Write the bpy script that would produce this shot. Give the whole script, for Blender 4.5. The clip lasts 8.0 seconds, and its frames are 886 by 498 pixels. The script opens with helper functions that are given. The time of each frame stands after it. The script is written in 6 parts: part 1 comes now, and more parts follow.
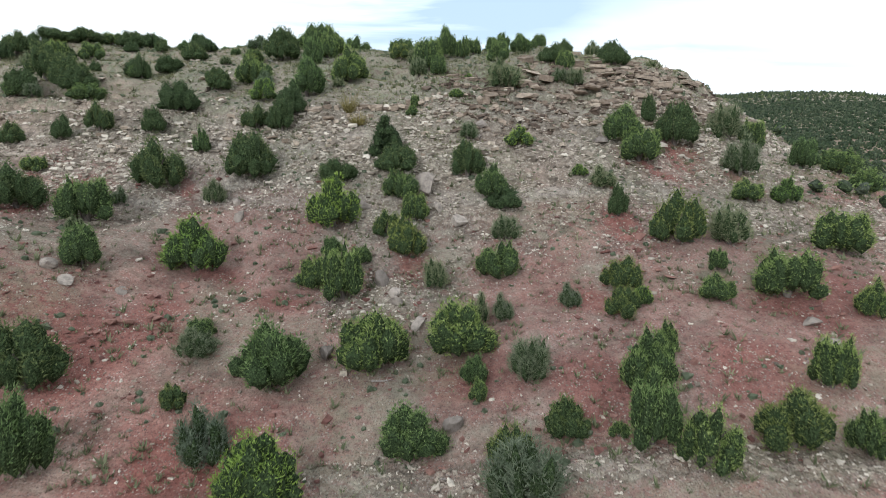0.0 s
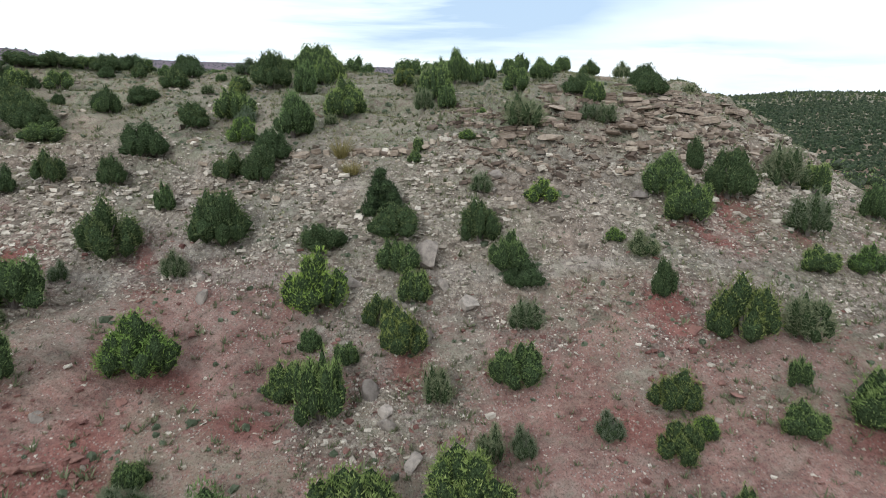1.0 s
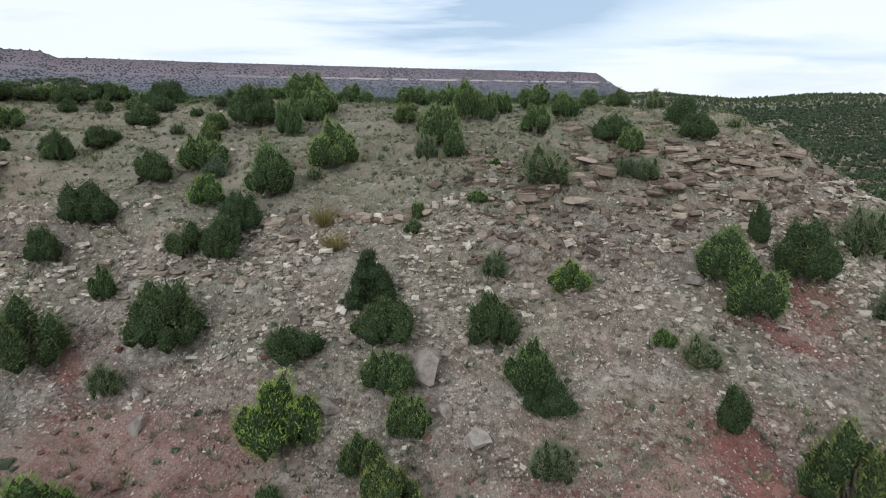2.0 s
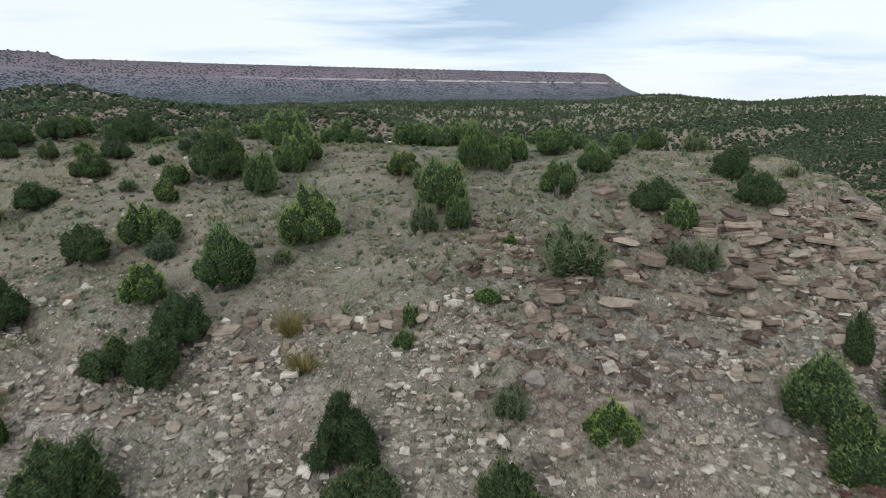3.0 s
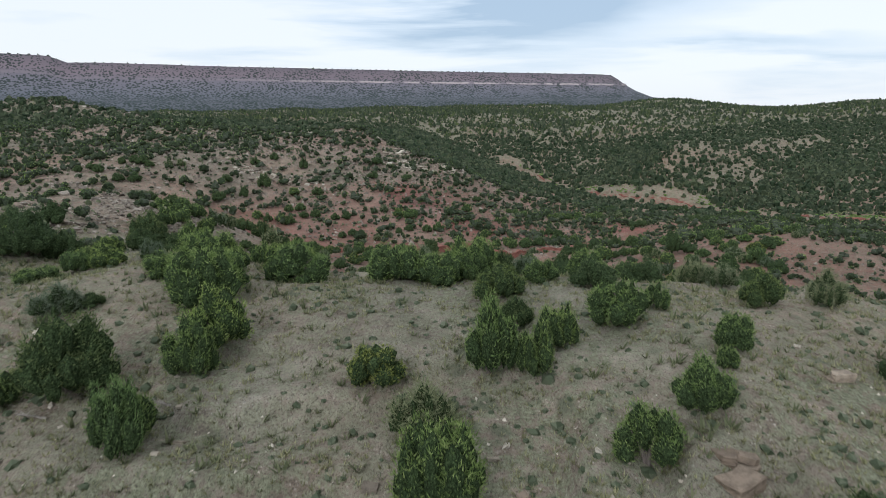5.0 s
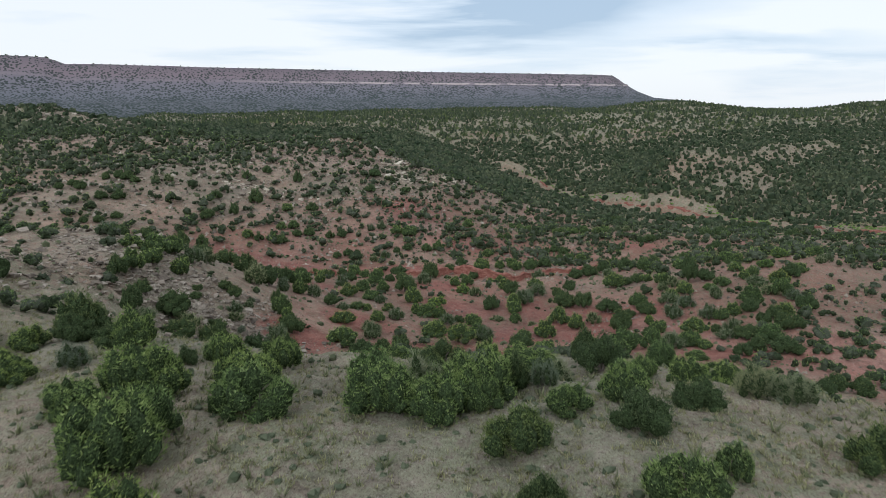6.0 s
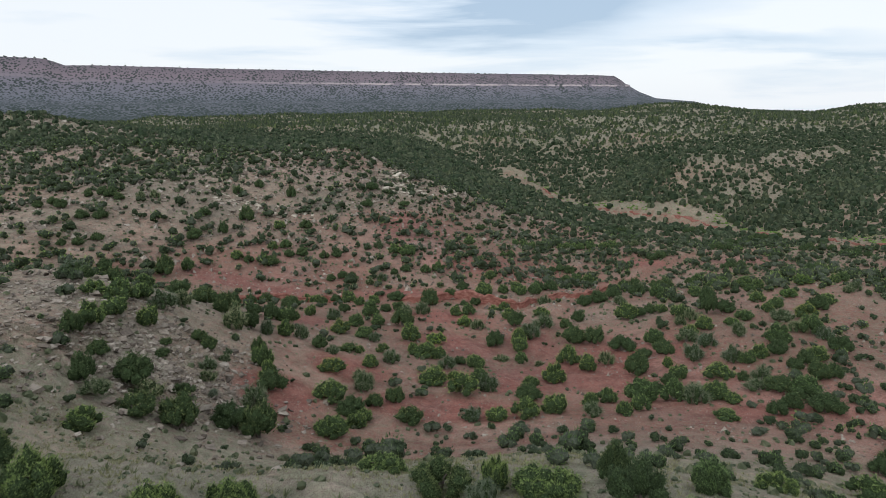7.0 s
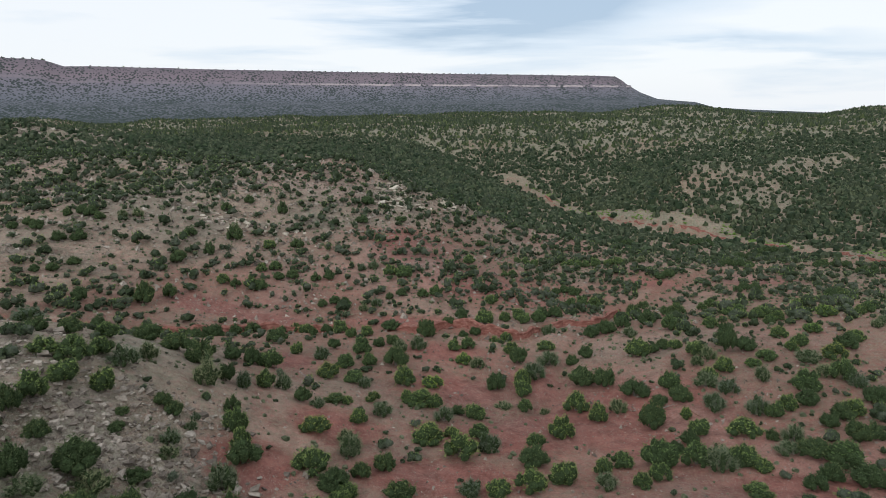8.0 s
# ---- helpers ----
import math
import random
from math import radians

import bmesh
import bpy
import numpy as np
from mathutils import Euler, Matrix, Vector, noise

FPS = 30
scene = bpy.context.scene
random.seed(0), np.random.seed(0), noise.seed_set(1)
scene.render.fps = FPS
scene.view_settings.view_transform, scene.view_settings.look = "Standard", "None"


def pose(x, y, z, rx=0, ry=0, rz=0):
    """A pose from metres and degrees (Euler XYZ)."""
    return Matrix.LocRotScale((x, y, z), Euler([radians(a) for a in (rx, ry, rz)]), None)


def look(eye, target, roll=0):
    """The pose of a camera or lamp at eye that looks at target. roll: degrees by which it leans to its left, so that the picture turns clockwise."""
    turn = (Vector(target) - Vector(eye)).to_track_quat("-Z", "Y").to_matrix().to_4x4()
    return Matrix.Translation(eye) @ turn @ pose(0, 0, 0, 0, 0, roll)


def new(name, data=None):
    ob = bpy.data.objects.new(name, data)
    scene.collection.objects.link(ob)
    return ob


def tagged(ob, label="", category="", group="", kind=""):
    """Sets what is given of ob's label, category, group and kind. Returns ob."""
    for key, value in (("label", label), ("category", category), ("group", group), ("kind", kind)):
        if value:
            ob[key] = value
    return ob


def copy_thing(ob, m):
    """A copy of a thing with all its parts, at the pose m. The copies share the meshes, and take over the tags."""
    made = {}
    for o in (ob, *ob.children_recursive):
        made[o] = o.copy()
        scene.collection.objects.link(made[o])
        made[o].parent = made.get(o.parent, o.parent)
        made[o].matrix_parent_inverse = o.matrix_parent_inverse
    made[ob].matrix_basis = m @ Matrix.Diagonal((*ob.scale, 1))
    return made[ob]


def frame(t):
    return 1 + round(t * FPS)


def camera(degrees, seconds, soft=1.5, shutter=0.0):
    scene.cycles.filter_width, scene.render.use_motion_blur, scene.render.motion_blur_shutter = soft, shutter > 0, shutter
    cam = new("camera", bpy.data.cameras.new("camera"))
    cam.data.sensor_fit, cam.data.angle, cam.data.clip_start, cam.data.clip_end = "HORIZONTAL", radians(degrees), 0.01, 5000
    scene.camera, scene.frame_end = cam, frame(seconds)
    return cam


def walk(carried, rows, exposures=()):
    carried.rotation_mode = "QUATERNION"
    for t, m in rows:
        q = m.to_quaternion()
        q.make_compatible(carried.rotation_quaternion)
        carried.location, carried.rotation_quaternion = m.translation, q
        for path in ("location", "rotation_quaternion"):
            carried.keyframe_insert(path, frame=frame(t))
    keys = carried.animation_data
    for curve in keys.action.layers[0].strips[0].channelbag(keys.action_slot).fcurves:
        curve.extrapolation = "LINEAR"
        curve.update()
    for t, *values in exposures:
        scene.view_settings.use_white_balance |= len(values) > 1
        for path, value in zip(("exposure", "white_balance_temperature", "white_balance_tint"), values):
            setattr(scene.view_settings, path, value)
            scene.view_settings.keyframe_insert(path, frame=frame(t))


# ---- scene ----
import itertools

# ---- the camera and its flight: seconds, place, yaw to the left, pitch, roll ----
cam = camera(66.0, 8.0, soft=0.6, shutter=0.2)
FLIGHT = [
    (0.0, 0.0, 0.0, 50.0, 0.0, -11.972, 0.0),
    (0.5, 0.45, 6.6, 52.27, 0.71, -12.068, -0.124),
    (1.0, 0.78, 13.29, 54.54, 1.363, -12.131, -0.195),
    (1.5, 0.98, 20.09, 56.83, 1.931, -12.171, -0.234),
    (2.0, 1.08, 26.98, 59.11, 2.398, -12.194, -0.256),
    (2.5, 1.06, 33.97, 61.4, 2.759, -12.206, -0.272),
    (3.0, 0.96, 41.05, 63.7, 3.022, -12.212, -0.291),
    (3.5, 0.77, 48.2, 65.99, 3.2, -12.217, -0.315),
    (4.0, 0.52, 55.43, 68.3, 3.31, -12.221, -0.348),
    (4.5, 0.22, 62.71, 70.6, 3.374, -12.228, -0.387),
    (5.0, -0.11, 70.04, 72.92, 3.411, -12.237, -0.432),
    (5.5, -0.44, 77.41, 75.25, 3.44, -12.249, -0.477),
    (6.0, -0.75, 84.78, 77.6, 3.473, -12.265, -0.521),
    (6.5, -1.01, 92.16, 79.97, 3.517, -12.283, -0.557),
    (7.0, -1.2, 99.51, 82.37, 3.568, -12.303, -0.583),
    (7.5, -1.28, 106.82, 84.81, 3.61, -12.324, -0.597),
    (8.0, -1.21, 114.06, 87.28, 3.612, -12.346, -0.597),
]


def flown(x, y, z, yaw, pitch, roll):
    ahead = Vector((-math.sin(radians(yaw)) * math.cos(radians(pitch)), math.cos(radians(yaw)) * math.cos(radians(pitch)), math.sin(radians(pitch))))
    eye = Vector((x, y, z))
    return look(eye, eye + ahead, roll)


walk(cam, [(t, flown(*row)) for t, *row in FLIGHT], exposures=[(0.0, 0.30, 5950, 8), (0.5, 0.27, 5950, 8), (1.5, 0.0, 5950, 8), (3.0, -0.12, 5950, 8), (5.2, -0.15, 5980, 8), (8.0, -0.15, 6150, 9)])

# ---- sky, sun and exposure: a bright evening sky with broad soft cloud ----
SUN_HEIGHT, SUN_TURN = 28.0, 202.0
world = bpy.data.worlds.new("world")
scene.world = world
world.use_nodes = True
wn, wl = world.node_tree.nodes, world.node_tree.links
wn.clear()


def wnode(kind, **values):
    n = wn.new(kind)
    for key, value in values.items():
        n.inputs[key].default_value = value
    return n


def wmath(op, a, b=0.0, clamp=False):
    n = wn.new("ShaderNodeMath")
    n.operation, n.use_clamp = op, clamp
    for slot, value in zip(n.inputs, (a, b)):
        if isinstance(value, (int, float)):
            slot.default_value = value
        else:
            wl.new(value, slot)
    return n.outputs[0]


sky = wn.new("ShaderNodeTexSky")
sky.sky_type, sky.sun_disc = "NISHITA", False
sky.sun_elevation, sky.sun_rotation = radians(SUN_HEIGHT), radians(SUN_TURN)
heading = wn.new("ShaderNodeTexCoord").outputs["Generated"]
apart = wn.new("ShaderNodeSeparateXYZ")
wl.new(heading, apart.inputs[0])
dx, dy, dz = apart.outputs
flat_up = wmath("ADD", wmath("MAXIMUM", dz, 0.0), 0.10)
spread = wn.new("ShaderNodeCombineXYZ")
wl.new(wmath("DIVIDE", dx, flat_up), spread.inputs[0])
wl.new(wmath("DIVIDE", dy, flat_up), spread.inputs[1])
broad = wnode("ShaderNodeTexNoise", Scale=0.42, Detail=5.0, Roughness=0.52, Distortion=0.4)
wl.new(spread.outputs[0], broad.inputs["Vector"])
streak_map = wn.new("ShaderNodeMapping")
streak_map.inputs["Scale"].default_value = (3.0, 3.0, 26.0)
wl.new(heading, streak_map.inputs["Vector"])
streak = wnode("ShaderNodeTexNoise", Scale=1.3, Detail=5.0, Roughness=0.55, Distortion=0.3)
wl.new(streak_map.outputs[0], streak.inputs["Vector"])


warped_x = wmath("ADD", dx, wmath("MULTIPLY", wmath("SUBTRACT", streak.outputs[0], 0.5), 0.35))
warped_z = wmath("ADD", dz, wmath("MULTIPLY", wmath("SUBTRACT", broad.outputs[0], 0.5), 0.10))


def patch(px, pz, wide, high):
    """A soft cloud body round the heading px (sideways) and pz (up)."""
    u = wmath("DIVIDE", wmath("SUBTRACT", warped_x, px), wide)
    v = wmath("DIVIDE", wmath("SUBTRACT", warped_z, pz), high)
    return wmath("POWER", 2.718, wmath("MULTIPLY", wmath("ADD", wmath("MULTIPLY", u, u), wmath("MULTIPLY", v, v)), -1.0))


grey_bank = wmath("MULTIPLY", patch(0.07, 0.115, 0.15, 0.045), 0.62)
for px, pz, wide, high, much in ((0.22, 0.150, 0.22, 0.045, 0.24), (-0.60, 0.148, 0.20, 0.014, 0.30), (-0.10, 0.090, 0.13, 0.026, 0.26), (0.34, 0.074, 0.12, 0.009, 0.28), (0.45, 0.055, 0.12, 0.008, 0.22)):
    grey_bank = wmath("ADD", grey_bank, wmath("MULTIPLY", patch(px, pz, wide, high), much))
cover = wmath("ADD", wmath("ADD", wmath("MULTIPLY", broad.outputs[0], 0.29), wmath("MULTIPLY", streak.outputs[0], 0.74)), grey_bank)
cloud_ramp = wn.new("ShaderNodeValToRGB")
cloud_ramp.color_ramp.elements[0].position, cloud_ramp.color_ramp.elements[0].color = 0.53, (1.0, 1.0, 1.0, 1)
cloud_ramp.color_ramp.elements[1].position, cloud_ramp.color_ramp.elements[1].color = 1.10, (0.50, 0.61, 0.74, 1)
middle = cloud_ramp.color_ramp.elements.new(0.74)
middle.color = (0.78, 0.85, 0.93, 1)
wl.new(cover, cloud_ramp.inputs[0])
clouds = wn.new("ShaderNodeVectorMath")
clouds.operation = "SCALE"
wl.new(cloud_ramp.outputs[0], clouds.inputs[0])
clouds.inputs["Scale"].default_value = 10.6
mixed = wn.new("ShaderNodeMix")
mixed.data_type = "RGBA"
mixed.inputs[0].default_value = 0.88
wl.new(sky.outputs[0], mixed.inputs[6])
wl.new(clouds.outputs[0], mixed.inputs[7])
ground_glow = wnode("ShaderNodeBackground", Strength=0.105)
wl.new(mixed.outputs[2], ground_glow.inputs[0])
wl.new(ground_glow.outputs[0], wn.new("ShaderNodeOutputWorld").inputs[0])

sun = new("sun", bpy.data.lights.new("sun", "SUN"))
sun.data.energy, sun.data.angle, sun.data.color = 1.5, radians(16), (1.0, 0.98, 0.965)
toward = Vector((math.sin(radians(SUN_TURN)) * math.cos(radians(SUN_HEIGHT)), math.cos(radians(SUN_TURN)) * math.cos(radians(SUN_HEIGHT)), math.sin(radians(SUN_HEIGHT))))
sun.matrix_world = look(toward * 100, (0, 0, 0))


# ---- materials ----
class Stuff:
    """A node material with short ways to write its nodes."""

    def __init__(self, name, rough=0.85, gloss=0.25):
        self.mat = bpy.data.materials.new(name)
        self.mat.use_nodes = True
        self.n, self.l = self.mat.node_tree.nodes, self.mat.node_tree.links
        self.b = self.n["Principled BSDF"]
        self.b.inputs["Roughness"].default_value = rough
        self.b.inputs["Specular IOR Level"].default_value = gloss
        self.place = self.n.new("ShaderNodeNewGeometry").outputs["Position"]

    def put(self, slot, value):
        if hasattr(value, "is_output"):
            self.l.new(value, slot)
        elif isinstance(value, tuple) and len(value) == 3:
            slot.default_value = (*value, 1)
        else:
            slot.default_value = value

    def math(self, op, a, b=0.0, clamp=False):
        n = self.n.new("ShaderNodeMath")
        n.operation, n.use_clamp = op, clamp
        self.put(n.inputs[0], a), self.put(n.inputs[1], b)
        return n.outputs[0]

    def noise(self, size, detail=4.0, rough=0.6, stretch=(1, 1, 1), where=None):
        m = self.n.new("ShaderNodeMapping")
        m.inputs["Scale"].default_value = tuple(s / size for s in stretch)
        self.l.new(where or self.place, m.inputs["Vector"])
        n = self.n.new("ShaderNodeTexNoise")
        n.inputs["Scale"].default_value, n.inputs["Detail"].default_value, n.inputs["Roughness"].default_value = 1.0, detail, rough
        self.l.new(m.outputs[0], n.inputs["Vector"])
        return n.outputs[0]

    def cells(self, size, feature="F1", stretch=(1, 1, 1)):
        m = self.n.new("ShaderNodeMapping")
        m.inputs["Scale"].default_value = tuple(s / size for s in stretch)
        self.l.new(self.place, m.inputs["Vector"])
        n = self.n.new("ShaderNodeTexVoronoi")
        n.feature = feature
        n.inputs["Scale"].default_value = 1.0
        self.l.new(m.outputs[0], n.inputs["Vector"])
        return n.outputs

    def ramp(self, value, *stops):
        r = self.n.new("ShaderNodeValToRGB")
        e = r.color_ramp.elements
        while len(e) < len(stops):
            e.new(0.5)
        for spot, (at, colour) in zip(e, stops):
            spot.position = at
            spot.color = (*colour, 1) if isinstance(colour, tuple) else (colour, colour, colour, 1)
        self.put(r.inputs[0], value)
        return r.outputs[0]

    def mix(self, amount, a, b, how="MIX"):
        n = self.n.new("ShaderNodeMix")
        n.data_type, n.blend_type = "RGBA", how
        self.put(n.inputs[0], amount), self.put(n.inputs[6], a), self.put(n.inputs[7], b)
        return n.outputs[2]

    def attribute(self, name):
        n = self.n.new("ShaderNodeAttribute")
        n.attribute_name = name
        s = self.n.new("ShaderNodeSeparateColor")
        self.l.new(n.outputs["Color"], s.inputs[0])
        return s.outputs

    def chance(self):
        return self.n.new("ShaderNodeObjectInfo").outputs["Random"]

    def island(self):
        return self.n.new("ShaderNodeNewGeometry").outputs["Random Per Island"]

    def done(self, colour, bump=None, depth=0.1, strength=0.6):
        self.put(self.b.inputs["Base Color"], colour)
        if bump is not None:
            n = self.n.new("ShaderNodeBump")
            n.inputs["Distance"].default_value, n.inputs["Strength"].default_value = depth, strength
            self.l.new(bump, n.inputs["Height"])
            self.l.new(n.outputs[0], self.b.inputs["Normal"])
        return self.mat


def soil_material():
    """Red silt, pale scree and dry grass sward, laid by the ground's own soil map."""
    s = Stuff("hillside_soil", 0.93, 0.12)
    red, grass, pale = s.attribute("soil")[:3]
    fine, speckle, lumps, patchy = s.noise(0.45, 5, 0.72), s.noise(0.12, 3, 0.75), s.noise(6.0, 7, 0.72), s.noise(1.3, 4, 0.7)
    shade = s.math("ADD", s.math("MULTIPLY", lumps, 0.55), s.math("MULTIPLY", fine, 0.45))
    red_soil = s.ramp(shade, (0.34, (0.168, 0.080, 0.067)), (0.47, (0.300, 0.164, 0.136)), (0.56, (0.370, 0.220, 0.184)), (0.68, (0.490, 0.350, 0.298)))
    tan_soil = s.ramp(shade, (0.34, (0.150, 0.122, 0.096)), (0.47, (0.285, 0.240, 0.190)), (0.56, (0.365, 0.314, 0.252)), (0.68, (0.505, 0.448, 0.370)))
    colour = s.mix(s.ramp(s.math("ADD", red, s.math("MULTIPLY", s.math("SUBTRACT", patchy, 0.5), 1.3)), (0.30, 0.0), (0.80, 1.0)), tan_soil, red_soil)
    deep = s.ramp(s.math("ADD", red, s.math("MULTIPLY", s.math("SUBTRACT", lumps, 0.5), 1.2)), (0.80, 0.0), (1.15, 0.65))
    colour = s.mix(deep, colour, s.ramp(fine, (0.3, (0.165, 0.052, 0.042)), (0.7, (0.310, 0.125, 0.100))))
    stones = s.cells(0.55)
    crumbs = s.cells(0.2)
    stone_colour = s.mix(stones["Color"], (0.175, 0.140, 0.108), (0.640, 0.575, 0.470))
    # each stone cell darkens towards its rim
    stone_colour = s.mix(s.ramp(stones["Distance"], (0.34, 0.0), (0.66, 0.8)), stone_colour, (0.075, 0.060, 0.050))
    there = s.ramp(s.math("ADD", pale, s.math("MULTIPLY", s.math("SUBTRACT", s.noise(0.9, 5, 0.75), 0.5), 1.6)), (0.50, 0.0), (0.62, 1.0))
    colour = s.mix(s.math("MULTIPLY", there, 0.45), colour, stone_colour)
    flecks = s.math("MULTIPLY", s.ramp(crumbs["Distance"], (0.26, 1.0), (0.36, 0.0)), s.ramp(s.math("ADD", patchy, s.math("MULTIPLY", pale, 0.15)), (0.44, 0.0), (0.58, 0.9)))
    colour = s.mix(flecks, colour, s.mix(crumbs["Color"], (0.17, 0.14, 0.12), (0.58, 0.52, 0.45)))
    colour = s.mix(1.0, colour, s.ramp(s.noise(2.8, 7, 0.72), (0.34, (0.66, 0.64, 0.63)), (0.50, (0.97, 0.97, 0.97)), (0.64, (1.12, 1.11, 1.10))), "MULTIPLY")
    colour = s.mix(1.0, colour, s.ramp(s.noise(38.0, 4, 0.6), (0.36, (1.08, 0.98, 0.95)), (0.62, (0.86, 0.90, 0.90))), "MULTIPLY")
    beds = s.ramp(s.noise(2.2, 4, 0.65, (0.06, 0.06, 1.0)), (0.54, 0.0), (0.62, 0.55))
    colour = s.mix(s.math("MULTIPLY", beds, pale), colour, s.mix(stones["Color"], (0.16, 0.135, 0.115), (0.52, 0.47, 0.40)))
    blades = s.noise(0.3, 4, 0.8)
    tufts = s.ramp(s.math("ADD", s.math("MULTIPLY", s.noise(0.9, 5, 0.7), 0.65), s.math("MULTIPLY", blades, 0.35)), (0.44, 0.0), (0.53, 1.0))
    sward = s.ramp(blades, (0.35, (0.130, 0.140, 0.088)), (0.5, (0.212, 0.220, 0.145)), (0.66, (0.310, 0.312, 0.218)))
    colour = s.mix(s.math("MULTIPLY", tufts, s.math("MULTIPLY", grass, 0.95), True), colour, sward)
    cushions = s.math("MULTIPLY", s.ramp(s.cells(2.3)["Distance"], (0.20, 0.85), (0.36, 0.0)), s.ramp(s.noise(9.0, 4, 0.7), (0.46, 0.0), (0.56, 1.0)))
    colour = s.mix(s.math("MULTIPLY", cushions, grass, True), colour, s.mix(blades, (0.090, 0.102, 0.064), (0.175, 0.186, 0.126)))
    # dark specks: tiny plants, and small shadows put into the soil colour
    colour = s.mix(s.ramp(speckle, (0.36, 0.7), (0.48, 0.0)), colour, (0.055, 0.044, 0.038))
    height = s.math("ADD", s.math("MULTIPLY", fine, 0.8), s.math("ADD", s.math("MULTIPLY", speckle, 0.3), s.math("MULTIPLY", s.math("SUBTRACT", 1.0, stones["Distance"]), s.math("MULTIPLY", there, 0.8))))
    return s.done(colour, height, 0.3, 1.0)


def stone_material(name, dark, mid, light, by_island=True):
    s = Stuff(name, 0.88, 0.2)
    pick = s.island() if by_island else s.chance()
    tone = s.ramp(pick, (0.0, dark), (0.5, mid), (1.0, light))
    stain = s.ramp(s.noise(0.5, 5, 0.7), (0.36, 0.6), (0.56, 1.0))
    colour = s.mix(1.0, tone, stain, "MULTIPLY")
    colour = s.mix(s.ramp(s.noise(0.16, 4, 0.7), (0.55, 0.0), (0.75, 0.35)), colour, (0.10, 0.085, 0.07))
    layers = s.noise(0.35, 4, 0.6, (0.4, 0.4, 5.0))
    return s.done(colour, s.math("ADD", layers, s.noise(0.08, 3, 0.7)), 0.06, 0.8)


def leaf_material(name, dark, mid, light):
    s = Stuff(name, 0.75, 0.18)
    tone = s.ramp(s.island(), (0.0, dark), (0.55, mid), (1.0, light))
    shift = s.mix(s.chance(), (0.76, 0.82, 0.84), (1.30, 1.22, 1.0))
    colour = s.mix(1.0, tone, shift, "MULTIPLY")
    s.done(colour)
    glow = s.n.new("ShaderNodeBsdfTranslucent")
    s.l.new(colour, glow.inputs["Color"])
    both = s.n.new("ShaderNodeMixShader")
    both.inputs[0].default_value = 0.4
    s.l.new(s.b.outputs[0], both.inputs[1])
    s.l.new(glow.outputs[0], both.inputs[2])
    s.l.new(both.outputs[0], s.n["Material Output"].inputs["Surface"])
    return s.mat


def bark_material(name, dark, light):
    s = Stuff(name, 0.9, 0.15)
    return s.done(s.ramp(s.noise(0.15, 4, 0.7, (2, 2, 0.4)), (0.3, dark), (0.7, light)), s.noise(0.06, 3, 0.7, (2, 2, 0.4)), 0.03)


SOIL = soil_material()
PALE_STONE = stone_material("pale_limestone", (0.145, 0.118, 0.092), (0.370, 0.318, 0.250), (0.660, 0.595, 0.495))
LOOSE_STONE = stone_material("loose_stone", (0.25, 0.195, 0.145), (0.40, 0.328, 0.248), (0.56, 0.480, 0.380), False)
LEDGE_STONE = stone_material("bedded_sandstone", (0.130, 0.098, 0.074), (0.270, 0.212, 0.160), (0.43, 0.355, 0.275), False)
RED_STONE = stone_material("red_sandstone", (0.13, 0.06, 0.05), (0.21, 0.105, 0.085), (0.30, 0.17, 0.135))
GREY_STONE = stone_material("grey_boulder", (0.20, 0.172, 0.148), (0.29, 0.250, 0.212), (0.41, 0.358, 0.305), False)
FLAGS = stone_material("broken_flagstone", (0.080, 0.058, 0.045), (0.205, 0.156, 0.118), (0.40, 0.325, 0.250))
RUBBLE = stone_material("outcrop_rubble", (0.125, 0.102, 0.084), (0.262, 0.222, 0.182), (0.45, 0.398, 0.335))
LEAF = {
    "J": leaf_material("juniper_leaf", (0.092, 0.140, 0.048), (0.178, 0.252, 0.088), (0.300, 0.375, 0.155)),
    "D": leaf_material("dark_juniper_leaf", (0.044, 0.068, 0.033), (0.090, 0.128, 0.058), (0.165, 0.206, 0.102)),
    "B": leaf_material("fresh_leaf", (0.110, 0.170, 0.040), (0.205, 0.310, 0.074), (0.320, 0.440, 0.130)),
    "Y": leaf_material("yellow_green_leaf", (0.074, 0.100, 0.028), (0.165, 0.208, 0.066), (0.280, 0.320, 0.130)),
    "S": leaf_material("sage_leaf", (0.105, 0.132, 0.082), (0.185, 0.218, 0.142), (0.285, 0.312, 0.215)),
    # far foliage: greyer and cooler, distance haze put into the leaf colour
    "F": leaf_material("hazed_juniper_leaf", (0.036, 0.052, 0.033), (0.070, 0.092, 0.057), (0.130, 0.155, 0.100)),
    "P": leaf_material("pinyon_needle", (0.026, 0.044, 0.022), (0.058, 0.084, 0.042), (0.108, 0.140, 0.072)),
    "G": leaf_material("bunch_grass_blade", (0.110, 0.102, 0.042), (0.205, 0.185, 0.086), (0.330, 0.290, 0.155)),
}
def inner_shade_material():
    # solid crown cores: the shade among the leaves put into a dark green
    s = Stuff("inner_shade", 0.9, 0.1)
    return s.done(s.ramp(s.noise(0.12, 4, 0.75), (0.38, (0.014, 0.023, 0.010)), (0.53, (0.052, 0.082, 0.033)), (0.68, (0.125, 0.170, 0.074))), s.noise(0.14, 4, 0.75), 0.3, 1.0)


